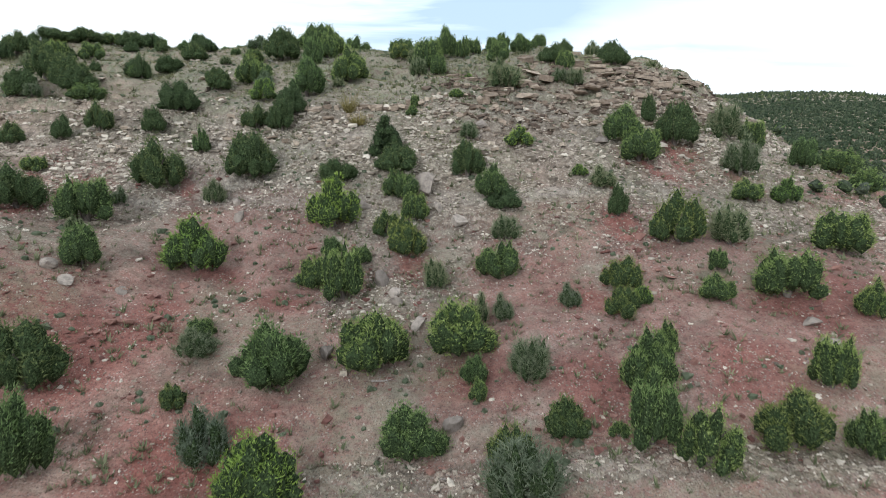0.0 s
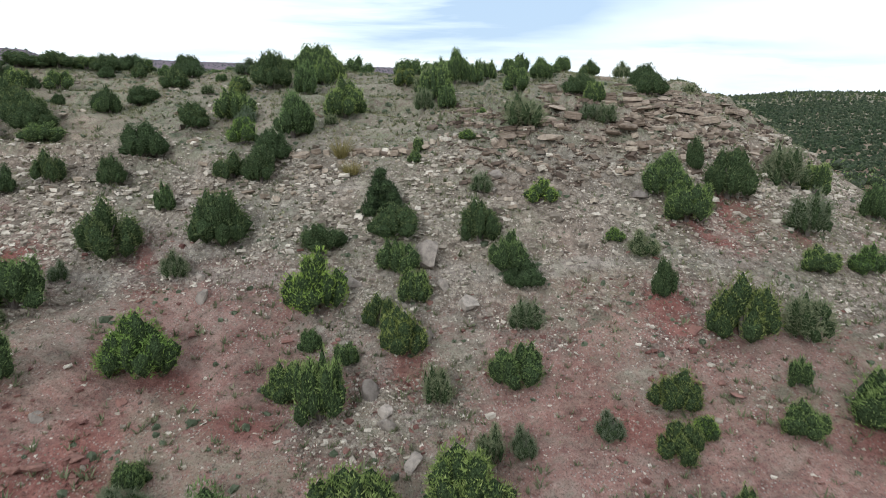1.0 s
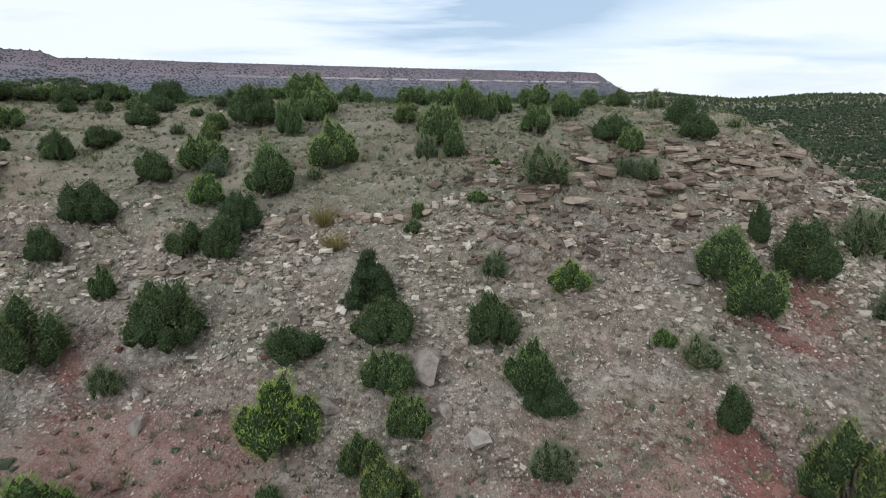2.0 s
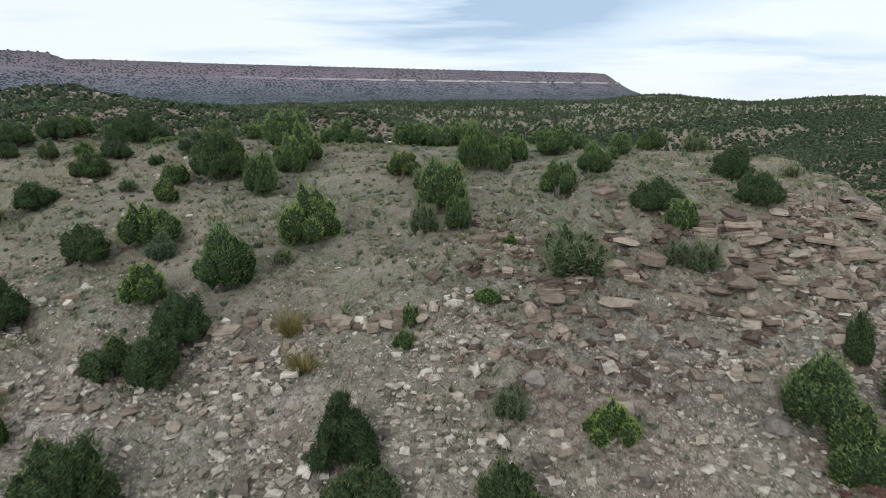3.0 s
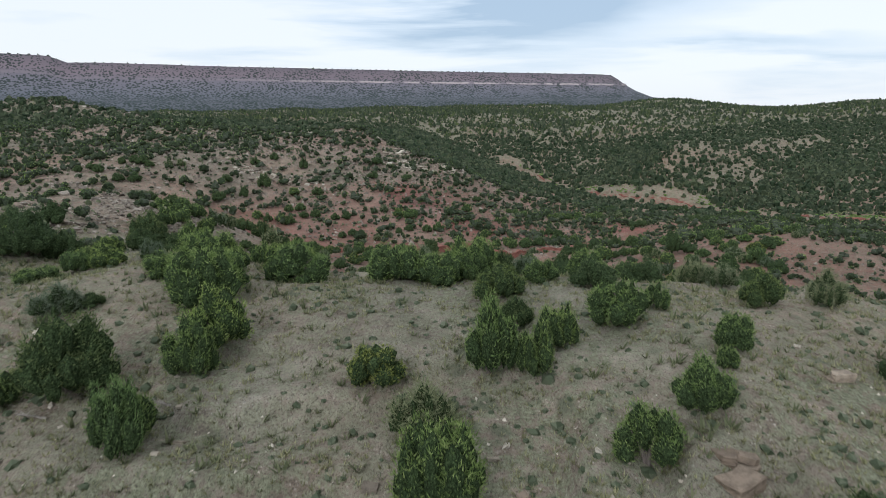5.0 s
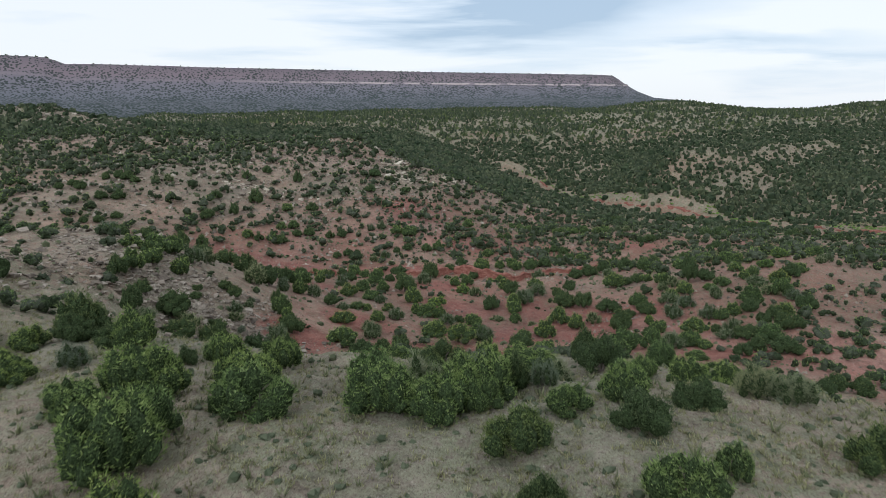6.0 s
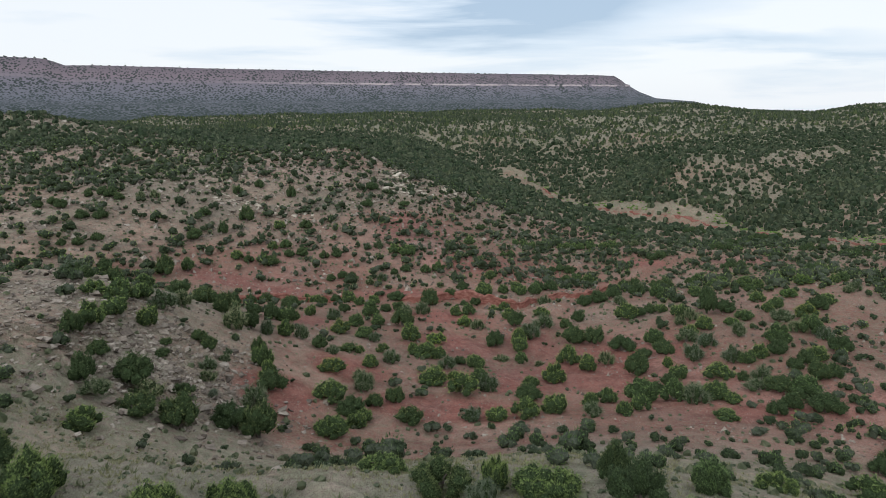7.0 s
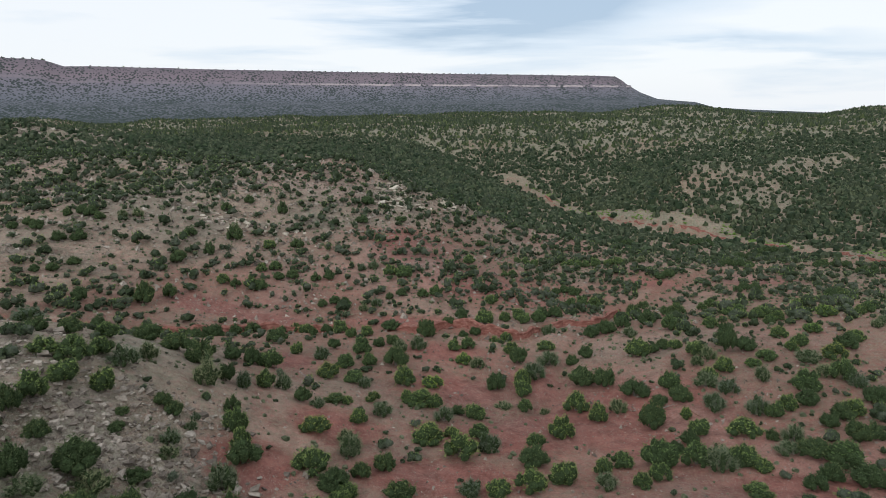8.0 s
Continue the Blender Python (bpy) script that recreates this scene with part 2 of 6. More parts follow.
def dense_shade_material():
    s = Stuff("dense_inner_shade", 0.9, 0.1)
    # green and dusty tones at random, both darkened for shade inside the scrub
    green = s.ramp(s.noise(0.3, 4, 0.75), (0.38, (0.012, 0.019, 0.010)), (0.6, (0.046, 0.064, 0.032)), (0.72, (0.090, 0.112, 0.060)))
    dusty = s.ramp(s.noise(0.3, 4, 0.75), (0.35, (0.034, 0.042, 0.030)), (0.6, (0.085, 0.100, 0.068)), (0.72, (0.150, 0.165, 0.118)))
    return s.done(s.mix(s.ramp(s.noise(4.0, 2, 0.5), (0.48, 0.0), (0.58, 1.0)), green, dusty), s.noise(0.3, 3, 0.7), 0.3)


INNER_SHADE, DENSE_SHADE = inner_shade_material(), dense_shade_material()
BARK = bark_material("juniper_bark", (0.075, 0.060, 0.050), (0.19, 0.165, 0.145))


# ---- shapes ----
def mesh_from(name, points, faces, material, smooth=False):
    """A mesh from numpy points and an array of equal-sided faces."""
    points, faces = np.asarray(points, np.float32), np.asarray(faces, np.int32)
    me = bpy.data.meshes.new(name)
    sides = faces.shape[1]
    me.vertices.add(len(points)), me.loops.add(faces.size), me.polygons.add(len(faces))
    me.vertices.foreach_set("co", points.ravel())
    me.loops.foreach_set("vertex_index", faces.ravel())
    me.polygons.foreach_set("loop_start", np.arange(len(faces), dtype=np.int32) * sides)
    me.polygons.foreach_set("use_smooth", np.full(len(faces), smooth))
    me.materials.append(material)
    me.update(calc_edges=True)
    me.validate()
    return me


def part(name, me, parent, label=""):
    ob = new(name, me)
    ob.parent = parent
    return tagged(ob, label) if label else ob


# ---- the land ----
HILLS = [  # x, y, radius, height of each rise or hollow
    (-227, 446, 130, 20.8),
    (228, 537, 130, -8.5),
    (-318, 446, 130, 13.8),
    (-318, 537, 130, 10.4),
    (-6, 145, 70, 41.7),
    (-300, 586, 70, 6.8),
    (-104, 488, 70, 7.4),
    (92, 488, 70, -5.7),
    (-202, 243, 70, 12.1),
    (-55, 439, 70, 12.8),
    (92, 390, 70, -5.3),
    (43, 586, 70, -6.5),
    (16, 263, 42, -4.9),
    (105, 293, 42, 8.9),
    (-42, 322, 42, -7.6),
    (-1, 180, 26, -14.1),
    (-110, 107, 26, 9.8),
    (72, 180, 26, -5.1),
    (-110, 217, 26, 6.2),
    (-110, 162, 26, 8.0),
    (-19, 217, 26, -10.3),
    (90, 126, 26, -10.0),
    (-74, 217, 26, 8.1),
    (36, 198, 26, -7.1),
    (-110, 89, 26, 8.4),
    (-110, 144, 26, 7.3),
]
MOUNDS = [
    (-4, 55, 16, -3.1),
    (-60, 88, 16, 4.7),
    (-38, 156, 16, -6.8),
    (-49, 133, 16, 6.3),
    (41, 156, 16, -3.4),
    (-10, 118, 10, 0.1),
    (39, 69, 10, -0.8),
    (18, 97, 10, 2.0),
    (18, 41, 10, 0.8),
    (39, 118, 10, 7.3),
    (4, 90, 10, 2.6),
    (11, 69, 10, -2.0),
    (-31, 83, 10, 1.8),
    (25, 55, 10, 1.6),
    (-17, 69, 10, -0.9),
    (-24, 41, 10, -1.3),
    (-45, 48, 10, 6.7),
    (18, 83, 10, 2.0),
    (18, 111, 10, 2.3),
    (39, 97, 10, 1.7),
    (-17, 83, 10, 1.2),
    (-31, 104, 10, 1.0),
]
RISES = [(-58, 112, 16, 2.0), (-66, 112, 10, 3.0), (-47, 126, 8, -1.8), (37, 116, 9, -2.0)]
SPUR_FOLDS = [  # lesser swells and dips of the near spur
    (-6, 41, 9, -1.0), (-30, 47, 9, 1.3), (18, 47, 9, -1.2), (-24, 65, 9, -1.4), (30, 65, 9, -0.8), (12, 71, 9, 0.3),
    (-18, 77, 9, 0.9), (0, 77, 9, 1.1), (48, 77, 9, 1.1), (-54, 89, 9, 1.2), (-30, 89, 9, -0.8), (0, 89, 9, -1.1),
    (18, 89, 9, 0.4), (42, 89, 9, -1.7), (-12, 95, 9, 0.6), (30, 95, 9, 1.5), (6, 101, 9, -0.7), (0, 113, 9, 0.2),
    (-24, 119, 9, 0.4), (-42, 131, 9, -2.1), (30, 131, 9, 0.9), (-12, 137, 9, -2.4), (6, 143, 9, -2.5), (-30, 149, 9, 2.2),
]
VALLEY_FOLDS = [  # of the red valley
    (-70, 165, 20, 3.5), (10, 175, 20, 2.1), (-30, 185, 20, -7.3), (-80, 205, 20, 2.9), (-10, 215, 20, 2.7), (60, 215, 20, 2.0),
    (30, 235, 20, -3.7), (10, 245, 20, -2.3), (40, 265, 20, 1.6), (-20, 275, 20, 1.9), (90, 285, 34, 2.7), (0, 295, 34, 0.7),
    (-90, 305, 20, -2.1), (-80, 310, 30, -3.5),
]
FAR_FOLDS_A = [  # of the hills beyond
    (-20, 330, 30, 1.8), (-140, 350, 30, 3.1), (40, 350, 30, -4.0), (-140, 370, 30, 3.8), (-60, 370, 30, -1.7), (40, 370, 30, -3.2),
    (120, 370, 48, 3.4), (-180, 390, 30, -1.7), (80, 390, 30, 1.6), (0, 410, 30, -2.9), (0, 430, 30, -3.4), (20, 430, 30, -3.2),
    (-200, 450, 30, 1.2), (-80, 470, 30, 1.6), (-260, 490, 30, -1.9), (-60, 490, 30, 4.1), (-240, 530, 30, -1.6), (180, 530, 80, -3.0),
    (-300, 550, 30, 1.8), (180, 550, 48, -3.6), (160, 570, 30, -3.7), (180, 570, 30, -3.7), (120, 590, 48, -3.5), (140, 590, 30, -3.5),
]
FAR_FOLDS_B = [
    (100, 610, 48, -3.6), (120, 610, 30, -3.6), (100, 630, 30, -4.0), (160, 630, 30, 4.4), (180, 630, 30, 4.8), (80, 650, 48, -3.4),
    (160, 650, 30, 6.1), (180, 650, 30, 5.7), (160, 670, 30, 4.9), (180, 670, 30, 3.9), (60, 690, 48, -3.7), (80, 690, 48, -3.6),
    (80, 690, 80, -3.9), (100, 700, 160, -4.2), (50, 750, 90, -3.8), (100, 750, 90, -4.6), (50, 800, 90, -3.4), (100, 800, 90, -4.6),
    (150, 800, 90, -3.5), (0, 1100, 90, -2.9),
]
LANDFORM = HILLS + MOUNDS + RISES + SPUR_FOLDS + VALLEY_FOLDS + FAR_FOLDS_A + FAR_FOLDS_B


def lattice(ix, iy, seed):
    n = (ix.astype(np.int64) * 374761393 + iy.astype(np.int64) * 668265263 + seed * 974634211) & 0xFFFFFFFF
    n = ((n ^ (n >> 13)) * 1274126177) & 0xFFFFFFFF
    return ((n ^ (n >> 16)) & 0xFFFF) / 65535.0


def ripple(x, y, size, seed):
    """Smooth value noise, 0 to 1, whose lumps are about size metres across."""
    x, y = np.asarray(x, float) / size, np.asarray(y, float) / size
    ix, iy = np.floor(x), np.floor(y)
    fx, fy = x - ix, y - iy
    fx, fy = fx * fx * (3 - 2 * fx), fy * fy * (3 - 2 * fy)
    a, b = lattice(ix, iy, seed), lattice(ix + 1, iy, seed)
    c, d = lattice(ix, iy + 1, seed), lattice(ix + 1, iy + 1, seed)
    return (a + (b - a) * fx) * (1 - fy) + (c + (d - c) * fx) * fy


def step(a, b, v):
    s = np.clip((np.asarray(v, float) - a) / (b - a), 0, 1)
    return s * s * (3 - 2 * s)


WASH = [(-140, 262), (-112, 268), (-92, 276), (-80, 284), (-69, 299), (-50, 303), (-37, 304), (-21, 303), (-11, 308), (-2, 302), (9, 300), (24, 318), (34, 317), (49, 346), (72, 375), (96, 410), (140, 440), (192, 461)]
GULLY = [(30, 311), (22, 291), (19, 276), (15, 258), (10, 246)]
STREAM = [(20, 730), (47, 690), (63, 660), (80, 627), (99, 598), (129, 576), (147, 562), (162, 548), (177, 515), (188, 490), (196, 461), (240, 430), (330, 400)]


def away(x, y, line):
    """Distance to a line of points."""
    best = np.full(np.shape(x), 1e9)
    for (ax, ay), (bx, by) in zip(line, line[1:]):
        s = np.clip(((x - ax) * (bx - ax) + (y - ay) * (by - ay)) / ((bx - ax) ** 2 + (by - ay) ** 2), 0, 1)
        best = np.minimum(best, np.hypot(x - ax - s * (bx - ax), y - ay - s * (by - ay)))
    return best


NOSES = [  # crests of the spurs beyond the valley: x, y, height
    [(-110, 500, 59), (-77, 468, 56.5), (-50, 448, 48.5), (-34, 455, 42), (-19, 457, 36), (-9, 447, 26.5), (2, 405, 20.5), (20, 375, 17)],
    [(95, 920, 50), (78, 830, 44), (64, 775, 27), (55, 735, 9)],
    [(-350, 562, 75), (-305, 557, 75), (-278, 562, 70), (-245, 556, 64), (-205, 545, 56)],
    [(300, 720, 42), (215, 660, 37), (172, 640, 38), (148, 642, 31), (126, 628, 9)],
]


def crest(x, y, line, fall):
    """The height of a sharp-backed spur along a line, falling off on both sides."""
    best = np.full(np.shape(x), -1e3)
    for (ax, ay, az), (bx, by, bz) in zip(line, line[1:]):
        s = np.clip(((x - ax) * (bx - ax) + (y - ay) * (by - ay)) / ((bx - ax) ** 2 + (by - ay) ** 2), 0, 1)
        off = np.hypot(x - ax - s * (bx - ax), y - ay - s * (by - ay))
        best = np.maximum(best, az + s * (bz - az) - fall * np.maximum(off - 4, 0))
    return best


def swell(x, y):
    """The large shape of the land, without its roughness."""
    x, y = np.asarray(x, float), np.asarray(y, float)
    z = 20 + 52 * (1 - np.exp(-np.maximum(y - 500, 0) / 350)) - 24 * step(1320, 1620, y) - 70 * step(1900, 3000, y) - 8 * step(800, 1150, y) * step(100, 400, x) - 14 * step(200, -500, x) * step(700, 1300, y)
    for cx, cy, radius, height in LANDFORM:
        z = z + height * np.exp(-((x - cx) ** 2 + (y - cy) ** 2) / (2 * radius**2))
    z = z - 9 * np.exp(-((away(x, y, [(60, 650), (20, 690), (-15, 760), (-60, 850)]) / 26) ** 2))
    for line in NOSES:
        over = crest(x, y, line, 0.5 if line[0][0] > -300 else 0.3) - z
        z = z + np.logaddexp(0, np.clip(over, -30, 30) / 1.5) * 1.5 * (over > -12)
    return z


def land(x, y):
    """Height of the ground: swells, far hummocks and draws, gullies and small lumps, ledges where the rock crops out."""
    x, y = np.asarray(x, float), np.asarray(y, float)
    z = swell(x, y)
    wild = step(700, 1000, y)
    z = z + wild * (16 * (np.abs(ripple(x, y, 170, 3) - 0.5) * 2) + 7 * ripple(x, y, 60, 4) - 9)
    z = z + step(230, 330, y) * (1 - wild) * 3.0 * (ripple(x, y, 40, 9) - 0.5)
    wander = 5 * (ripple(x, y, 15, 12) - 0.5)
    z = z - 1.8 * (1 - step(2.5, 5, away(x, y + wander, WASH))) - 1.4 * (1 - step(2.0, 4, away(x, y + wander, STREAM))) - 1.0 * (1 - step(1.0, 3, away(x, y + wander, GULLY)))
    near = 1 - step(170, 260, y)
    z = z + 0.9 * (ripple(x, y, 7, 5) - 0.5) * (0.4 + 0.6 * near) + 0.4 * (ripple(x, y, 2.3, 6) - 0.5) + 0.16 * (ripple(x, y, 0.9, 7) - 0.5) * near
    # rock ledges: the slope climbs in treads and risers
    rocky = step(45, 48, z) * (1 - step(56.5, 58, z)) * near * step(0.25, 0.6, ripple(x, y, 14, 8) + 0.25 * step(20, 40, x)) * step(60, 75, y)
    tread = 1.7 + 0.8 * ripple(x, y, 18, 11)
    part_up = z / tread - np.floor(z / tread)
    z = z + 0.85 * rocky * tread * (step(0.62, 0.92, part_up) - part_up)
    return z



BARE = [  # open silt flats: x, y, reach along x and y
    (-12, 279, 9, 9), (1, 229, 12, 7), (22, 247, 9, 11), (-88, 311, 13, 6), (-66, 308, 12, 5), (-8, 252, 11, 8), (-46, 255, 7, 8), (-27, 223, 7, 6), (-35, 202, 6, 7), (28, 229, 6, 5), (-8, 210, 13, 6), (66, 386, 10, 7), (10, 262, 6, 9), (12, 236, 9, 8), (-28, 312, 18, 4), (45, 208, 9, 4),
]


def bareness(x, y):
    return np.clip(sum(1.5 * np.exp(-(((x - a) / c) ** 2 + ((y - b) / d) ** 2) ** 1.5) for a, b, c, d in BARE), 0, 1)


def soil_map(x, y, z):
    """How much red silt, grass and pale scree the ground shows, from the rock beds, the slope and patches."""
    e = 1.5
    slope = np.hypot(swell(x + e, y) - swell(x - e, y), swell(x, y + e) - swell(x, y - e)) / (2 * e)
    bed = z + 7 * (ripple(x, y, 16, 21) - 0.5) + 3 * (ripple(x, y, 4, 22) - 0.5)
    spur = 1 - step(146, 160, y)
    front = spur * (1 - step(118, 130, y))
    red = 0.74 * (1 - step(38, 44, bed)) * front * (0.65 + 0.35 * step(0.3, 0.6, ripple(x, y, 7, 31)))
    for cx, cy, reach in ((-38, 61, 5), (-37, 67, 4), (-43, 70, 3.5), (-27, 45, 9), (-22, 49, 6), (-14, 54, 5), (-19, 57, 4), (28, 77, 5), (24, 73, 4), (33, 76, 4), (28, 51, 7), (33, 52, 6), (20, 41, 6), (10, 41, 6), (-25, 69, 3.5), (-2, 58, 3), (17, 64, 4), (11, 52, 5), (-15, 35, 8), (3, 45, 5)):
        red = np.maximum(red, front * 1.1 * np.exp(-((x - cx + 4 * (ripple(x, y, 5, 33) - 0.5)) ** 2 + (y - cy + 4 * (ripple(x, y, 5, 34) - 0.5)) ** 2) / (1.15 * reach) ** 2))
    valley = step(150, 185, y)
    bare = bareness(x, y)
    red = np.maximum(red, valley * (1 - step(33, 40, bed)) * (0.62 + 0.45 * step(0.3, 0.6, ripple(x, y, 26, 24))) * (1 - step(400, 480, y)))
    red = np.maximum(red, valley * (0.95 * bare + 1.0 * np.exp(-(((x - 5) / 85) ** 2 + ((y - 255) / 70) ** 2))))
    red = np.maximum(red, 0.95 * np.exp(-(((x + 36) / 26) ** 2 + ((y - 374) / 16) ** 2)) + 0.8 * np.exp(-(((x - 5) / 22) ** 2 + ((y - 375) / 22) ** 2)))
    cut = (1 - step(3.0, 6.0, away(x, y + 5 * (ripple(x, y, 15, 12) - 0.5), WASH))) + (1 - step(2.0, 4.5, away(x, y + 5 * (ripple(x, y, 15, 12) - 0.5), STREAM))) + 0.7 * (1 - step(1.5, 4.5, away(x, y + 5 * (ripple(x, y, 15, 12) - 0.5), GULLY)))
    red = np.maximum(red, valley * (0.72 + 0.22 * ripple(x, y, 45, 25)) * (1 - 0.3 * step(470, 600, y)) * (1 - 0.42 * step(30, 38, bed)))
    red = np.maximum(red, 0.7 * step(450, 560, y) * step(0.62, 0.8, ripple(x, y, 60, 25)))
    red = red * (1 - 0.2 * np.exp(-((away(x, y, STREAM) / 10) ** 2)))
    red = np.maximum(red, 1.3 * cut)
    flat = 1 - step(0.20, 0.40, slope)
    grass = spur * step(48, 51.5, z) * (0.50 + 0.15 * flat) + front * 0.42 * step(0.4, 0.7, ripple(x, y, 6, 26))
    # far ground goes grassy: low brush, and haze's grey-green put into the colour
    grass = np.maximum(grass, 0.80 * step(460, 540, y) + 0.2 * step(650, 800, y))
    grass = np.maximum(grass, 0.75 * step(140, 150, y) * (1 - step(175, 195, y)))
    grass = np.maximum(grass, valley * (0.42 + 0.3 * step(60, 160, x)) * step(0.12, 0.5, ripple(x, y, 35, 27)) * (1 - bare))
    grass = np.maximum(grass, np.exp(-((away(x, y, STREAM)) / 24) ** 2) * 1.2 * (1 - cut))
    pale = front * 1.35 * step(35, 44, bed + 8 * (ripple(x, y, 9, 30) - 0.5) + 3 * np.exp(-(((x + 8) / 9) ** 2))) * (1 - step(49.5 + 3 * step(0, 10, x), 52.5 + 3.5 * step(0, 10, x), bed)) * (0.45 + 0.45 * step(0.15, 0.45, slope))
    pale = np.maximum(pale, 0.44 * front * step(0.3, 0.7, ripple(x, y, 6, 28)) * (1 - 0.6 * step(51, 54, z)) * (0.35 + 0.65 * step(38, 44, bed)))
    knoll = 0.7 * np.exp(-(((x + 49) / 13) ** 2 + ((y - 190) / 13) ** 2)) + np.exp(-(((x + 43) / 13) ** 2 + ((y - 432) / 12) ** 2)) + 0.7 * np.exp(-(((x + 17) / 6) ** 2 + ((y - 450) / 8) ** 2)) + 0.6 * np.exp(-(((x + 130) / 24) ** 2 + ((y - 313) / 7) ** 2)) + 0.45 * np.exp(-(((x + 90) / 26) ** 2 + ((y - 368) / 7) ** 2))
    pale = np.maximum(pale, np.clip(1.4 * knoll, 0, 1))
    pale = np.maximum(pale, valley * (0.20 + 0.34 * step(0.12, 0.3, slope)) * step(0.3, 0.6, ripple(x, y, 22, 32)) * (1 - bare) * (1 - 0.5 * np.clip(red, 0, 1)))
    pale = pale * (1 - 0.75 * front * step(0.85, 1.1, red))
    track = np.exp(-((y - 33.4 + 0.04 * x - 1.5 * ripple(x, y, 12, 29)) / 1.9) ** 2) * step(-12, -6, x)
    pale = np.maximum(pale, 0.8 * track)
    return np.stack([np.clip(red, 0, 1.4), np.clip(grass, 0, 1), np.clip(pale, 0, 1), np.ones_like(x)], -1)


def build_ground():
    """One sheet from behind the first camera to the horizon, its mesh finest on the spur."""
    ys = [np.arange(-300, 20, 8.0), np.arange(20, 150, 0.5)]
    y, gap = 150.0, 0.6
    tail = []
    while y < 4700:
        tail.append(y)
        gap = min(gap * 1.013, 60)
        y += gap
    ys = np.concatenate([*ys, tail])
    u = np.linspace(-1, 1, 255)
    core, wide = 52 + 0.72 * np.maximum(ys - 130, 0), 420 + 1.5 * np.maximum(ys, 0)
    x = core[:, None] * u + (wide - core)[:, None] * np.sign(u) * np.abs(u) ** 7
    y = np.repeat(ys[:, None], len(u), 1)
    z = land(x, y)
    rows, cols = x.shape
    n = np.arange(rows * cols).reshape(rows, cols)
    faces = np.stack([n[:-1, :-1], n[:-1, 1:], n[1:, 1:], n[1:, :-1]], -1).reshape(-1, 4)
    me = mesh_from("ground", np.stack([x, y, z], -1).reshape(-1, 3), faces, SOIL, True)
    soil = me.color_attributes.new("soil", "FLOAT_COLOR", "POINT")
    soil.data.foreach_set("color", soil_map(x.ravel(), y.ravel(), z.ravel()).astype(np.float32).ravel())
    return tagged(new("ground", me), "red silt, pale stone scree and thin dry grass over rolling canyon land", "ground", kind="structure")


ground = build_ground()


# ---- shrubs and trees ----
def stems(rng, count, spread, high):
    """Crooked tapering stems from one root."""
    points, faces = [], []
    for k in range(count):
        turn, lean = rng.uniform(0, 6.28), rng.uniform(0.15, 1) * spread
        track = [np.array([0, 0, -0.08])]
        for j in (1, 2, 3, 4):
            track.append(np.array([math.cos(turn) * lean * j / 4, math.sin(turn) * lean * j / 4, high * (j / 4) ** 0.8]) + rng.normal(0, 0.025, 3))
        base = len(points)
        for j, spot in enumerate(track):
            thick = 0.045 * (1 - 0.2 * j) / (1.1 if spread > 0.1 else 0.75) + 0.004
            for a in range(4):
                points.append(spot + thick * np.array([math.cos(a * 1.5708), math.sin(a * 1.5708), 0]))
        for j, a in itertools.product(range(4), range(4)):
            b = (a + 1) % 4
            faces.append((base + 4 * j + a, base + 4 * j + b, base + 4 * j + 4 + b, base + 4 * j + 4 + a))
    return points, faces


def sprays(rng, spots, ways, long, wide):
    """Leafy sprays: a pointed blade at each spot, along its way."""
    n = len(spots)
    ways = ways / np.linalg.norm(ways, axis=1, keepdims=True)
    side = np.cross(ways, rng.normal(size=(n, 3)))
    side /= np.linalg.norm(side, axis=1, keepdims=True)
    length = long * rng.uniform(0.55, 1.45, (n, 1))
    width = wide * rng.uniform(0.6, 1.4, (n, 1))
    points = np.stack([spots + side * width, spots - side * width, spots + ways * length + rng.normal(0, 0.2, (n, 3)) * length], 1).reshape(-1, 3)
    return points, np.arange(len(points)).reshape(-1, 3)


def dome_spots(rng, lobes, count):
    """Spots on the outside of a heap of lobes (x, y, z, radius), with outward ways."""
    lobes = np.asarray(lobes)
    pick = rng.choice(len(lobes), count * 3, p=lobes[:, 3] ** 2 / (lobes[:, 3] ** 2).sum())
    way = rng.normal(size=(count * 3, 3))
    way /= np.linalg.norm(way, axis=1, keepdims=True)
    spot = lobes[pick, :3] + way * lobes[pick, 3:] * rng.uniform(0.78, 1.03, (count * 3, 1))
    inside = (np.linalg.norm(spot[:, None] - lobes[None, :, :3], axis=2) < lobes[None, :, 3] * 0.72).any(1) | (spot[:, 2] < 0.02)
    return spot[~inside][:count], way[~inside][:count]


def heap(rng, lobes, shrink=0.86):
    """Inner masses that keep the sky from showing through the middle, coloured dark as shade."""
    bm = bmesh.new()
    for x, y, z, r in lobes:
        made = bmesh.ops.create_icosphere(bm, subdivisions=1, radius=r * shrink, matrix=Matrix.Translation((x, y, z)))
        for v in made["verts"]:
            v.co += Vector(rng.normal(0, r * 0.1, 3))
    bm.verts.index_update()
    points, faces = [tuple(v.co) for v in bm.verts], [[v.index for v in f.verts] for f in bm.faces]
    bm.free()
    return np.array(points), np.array(faces)


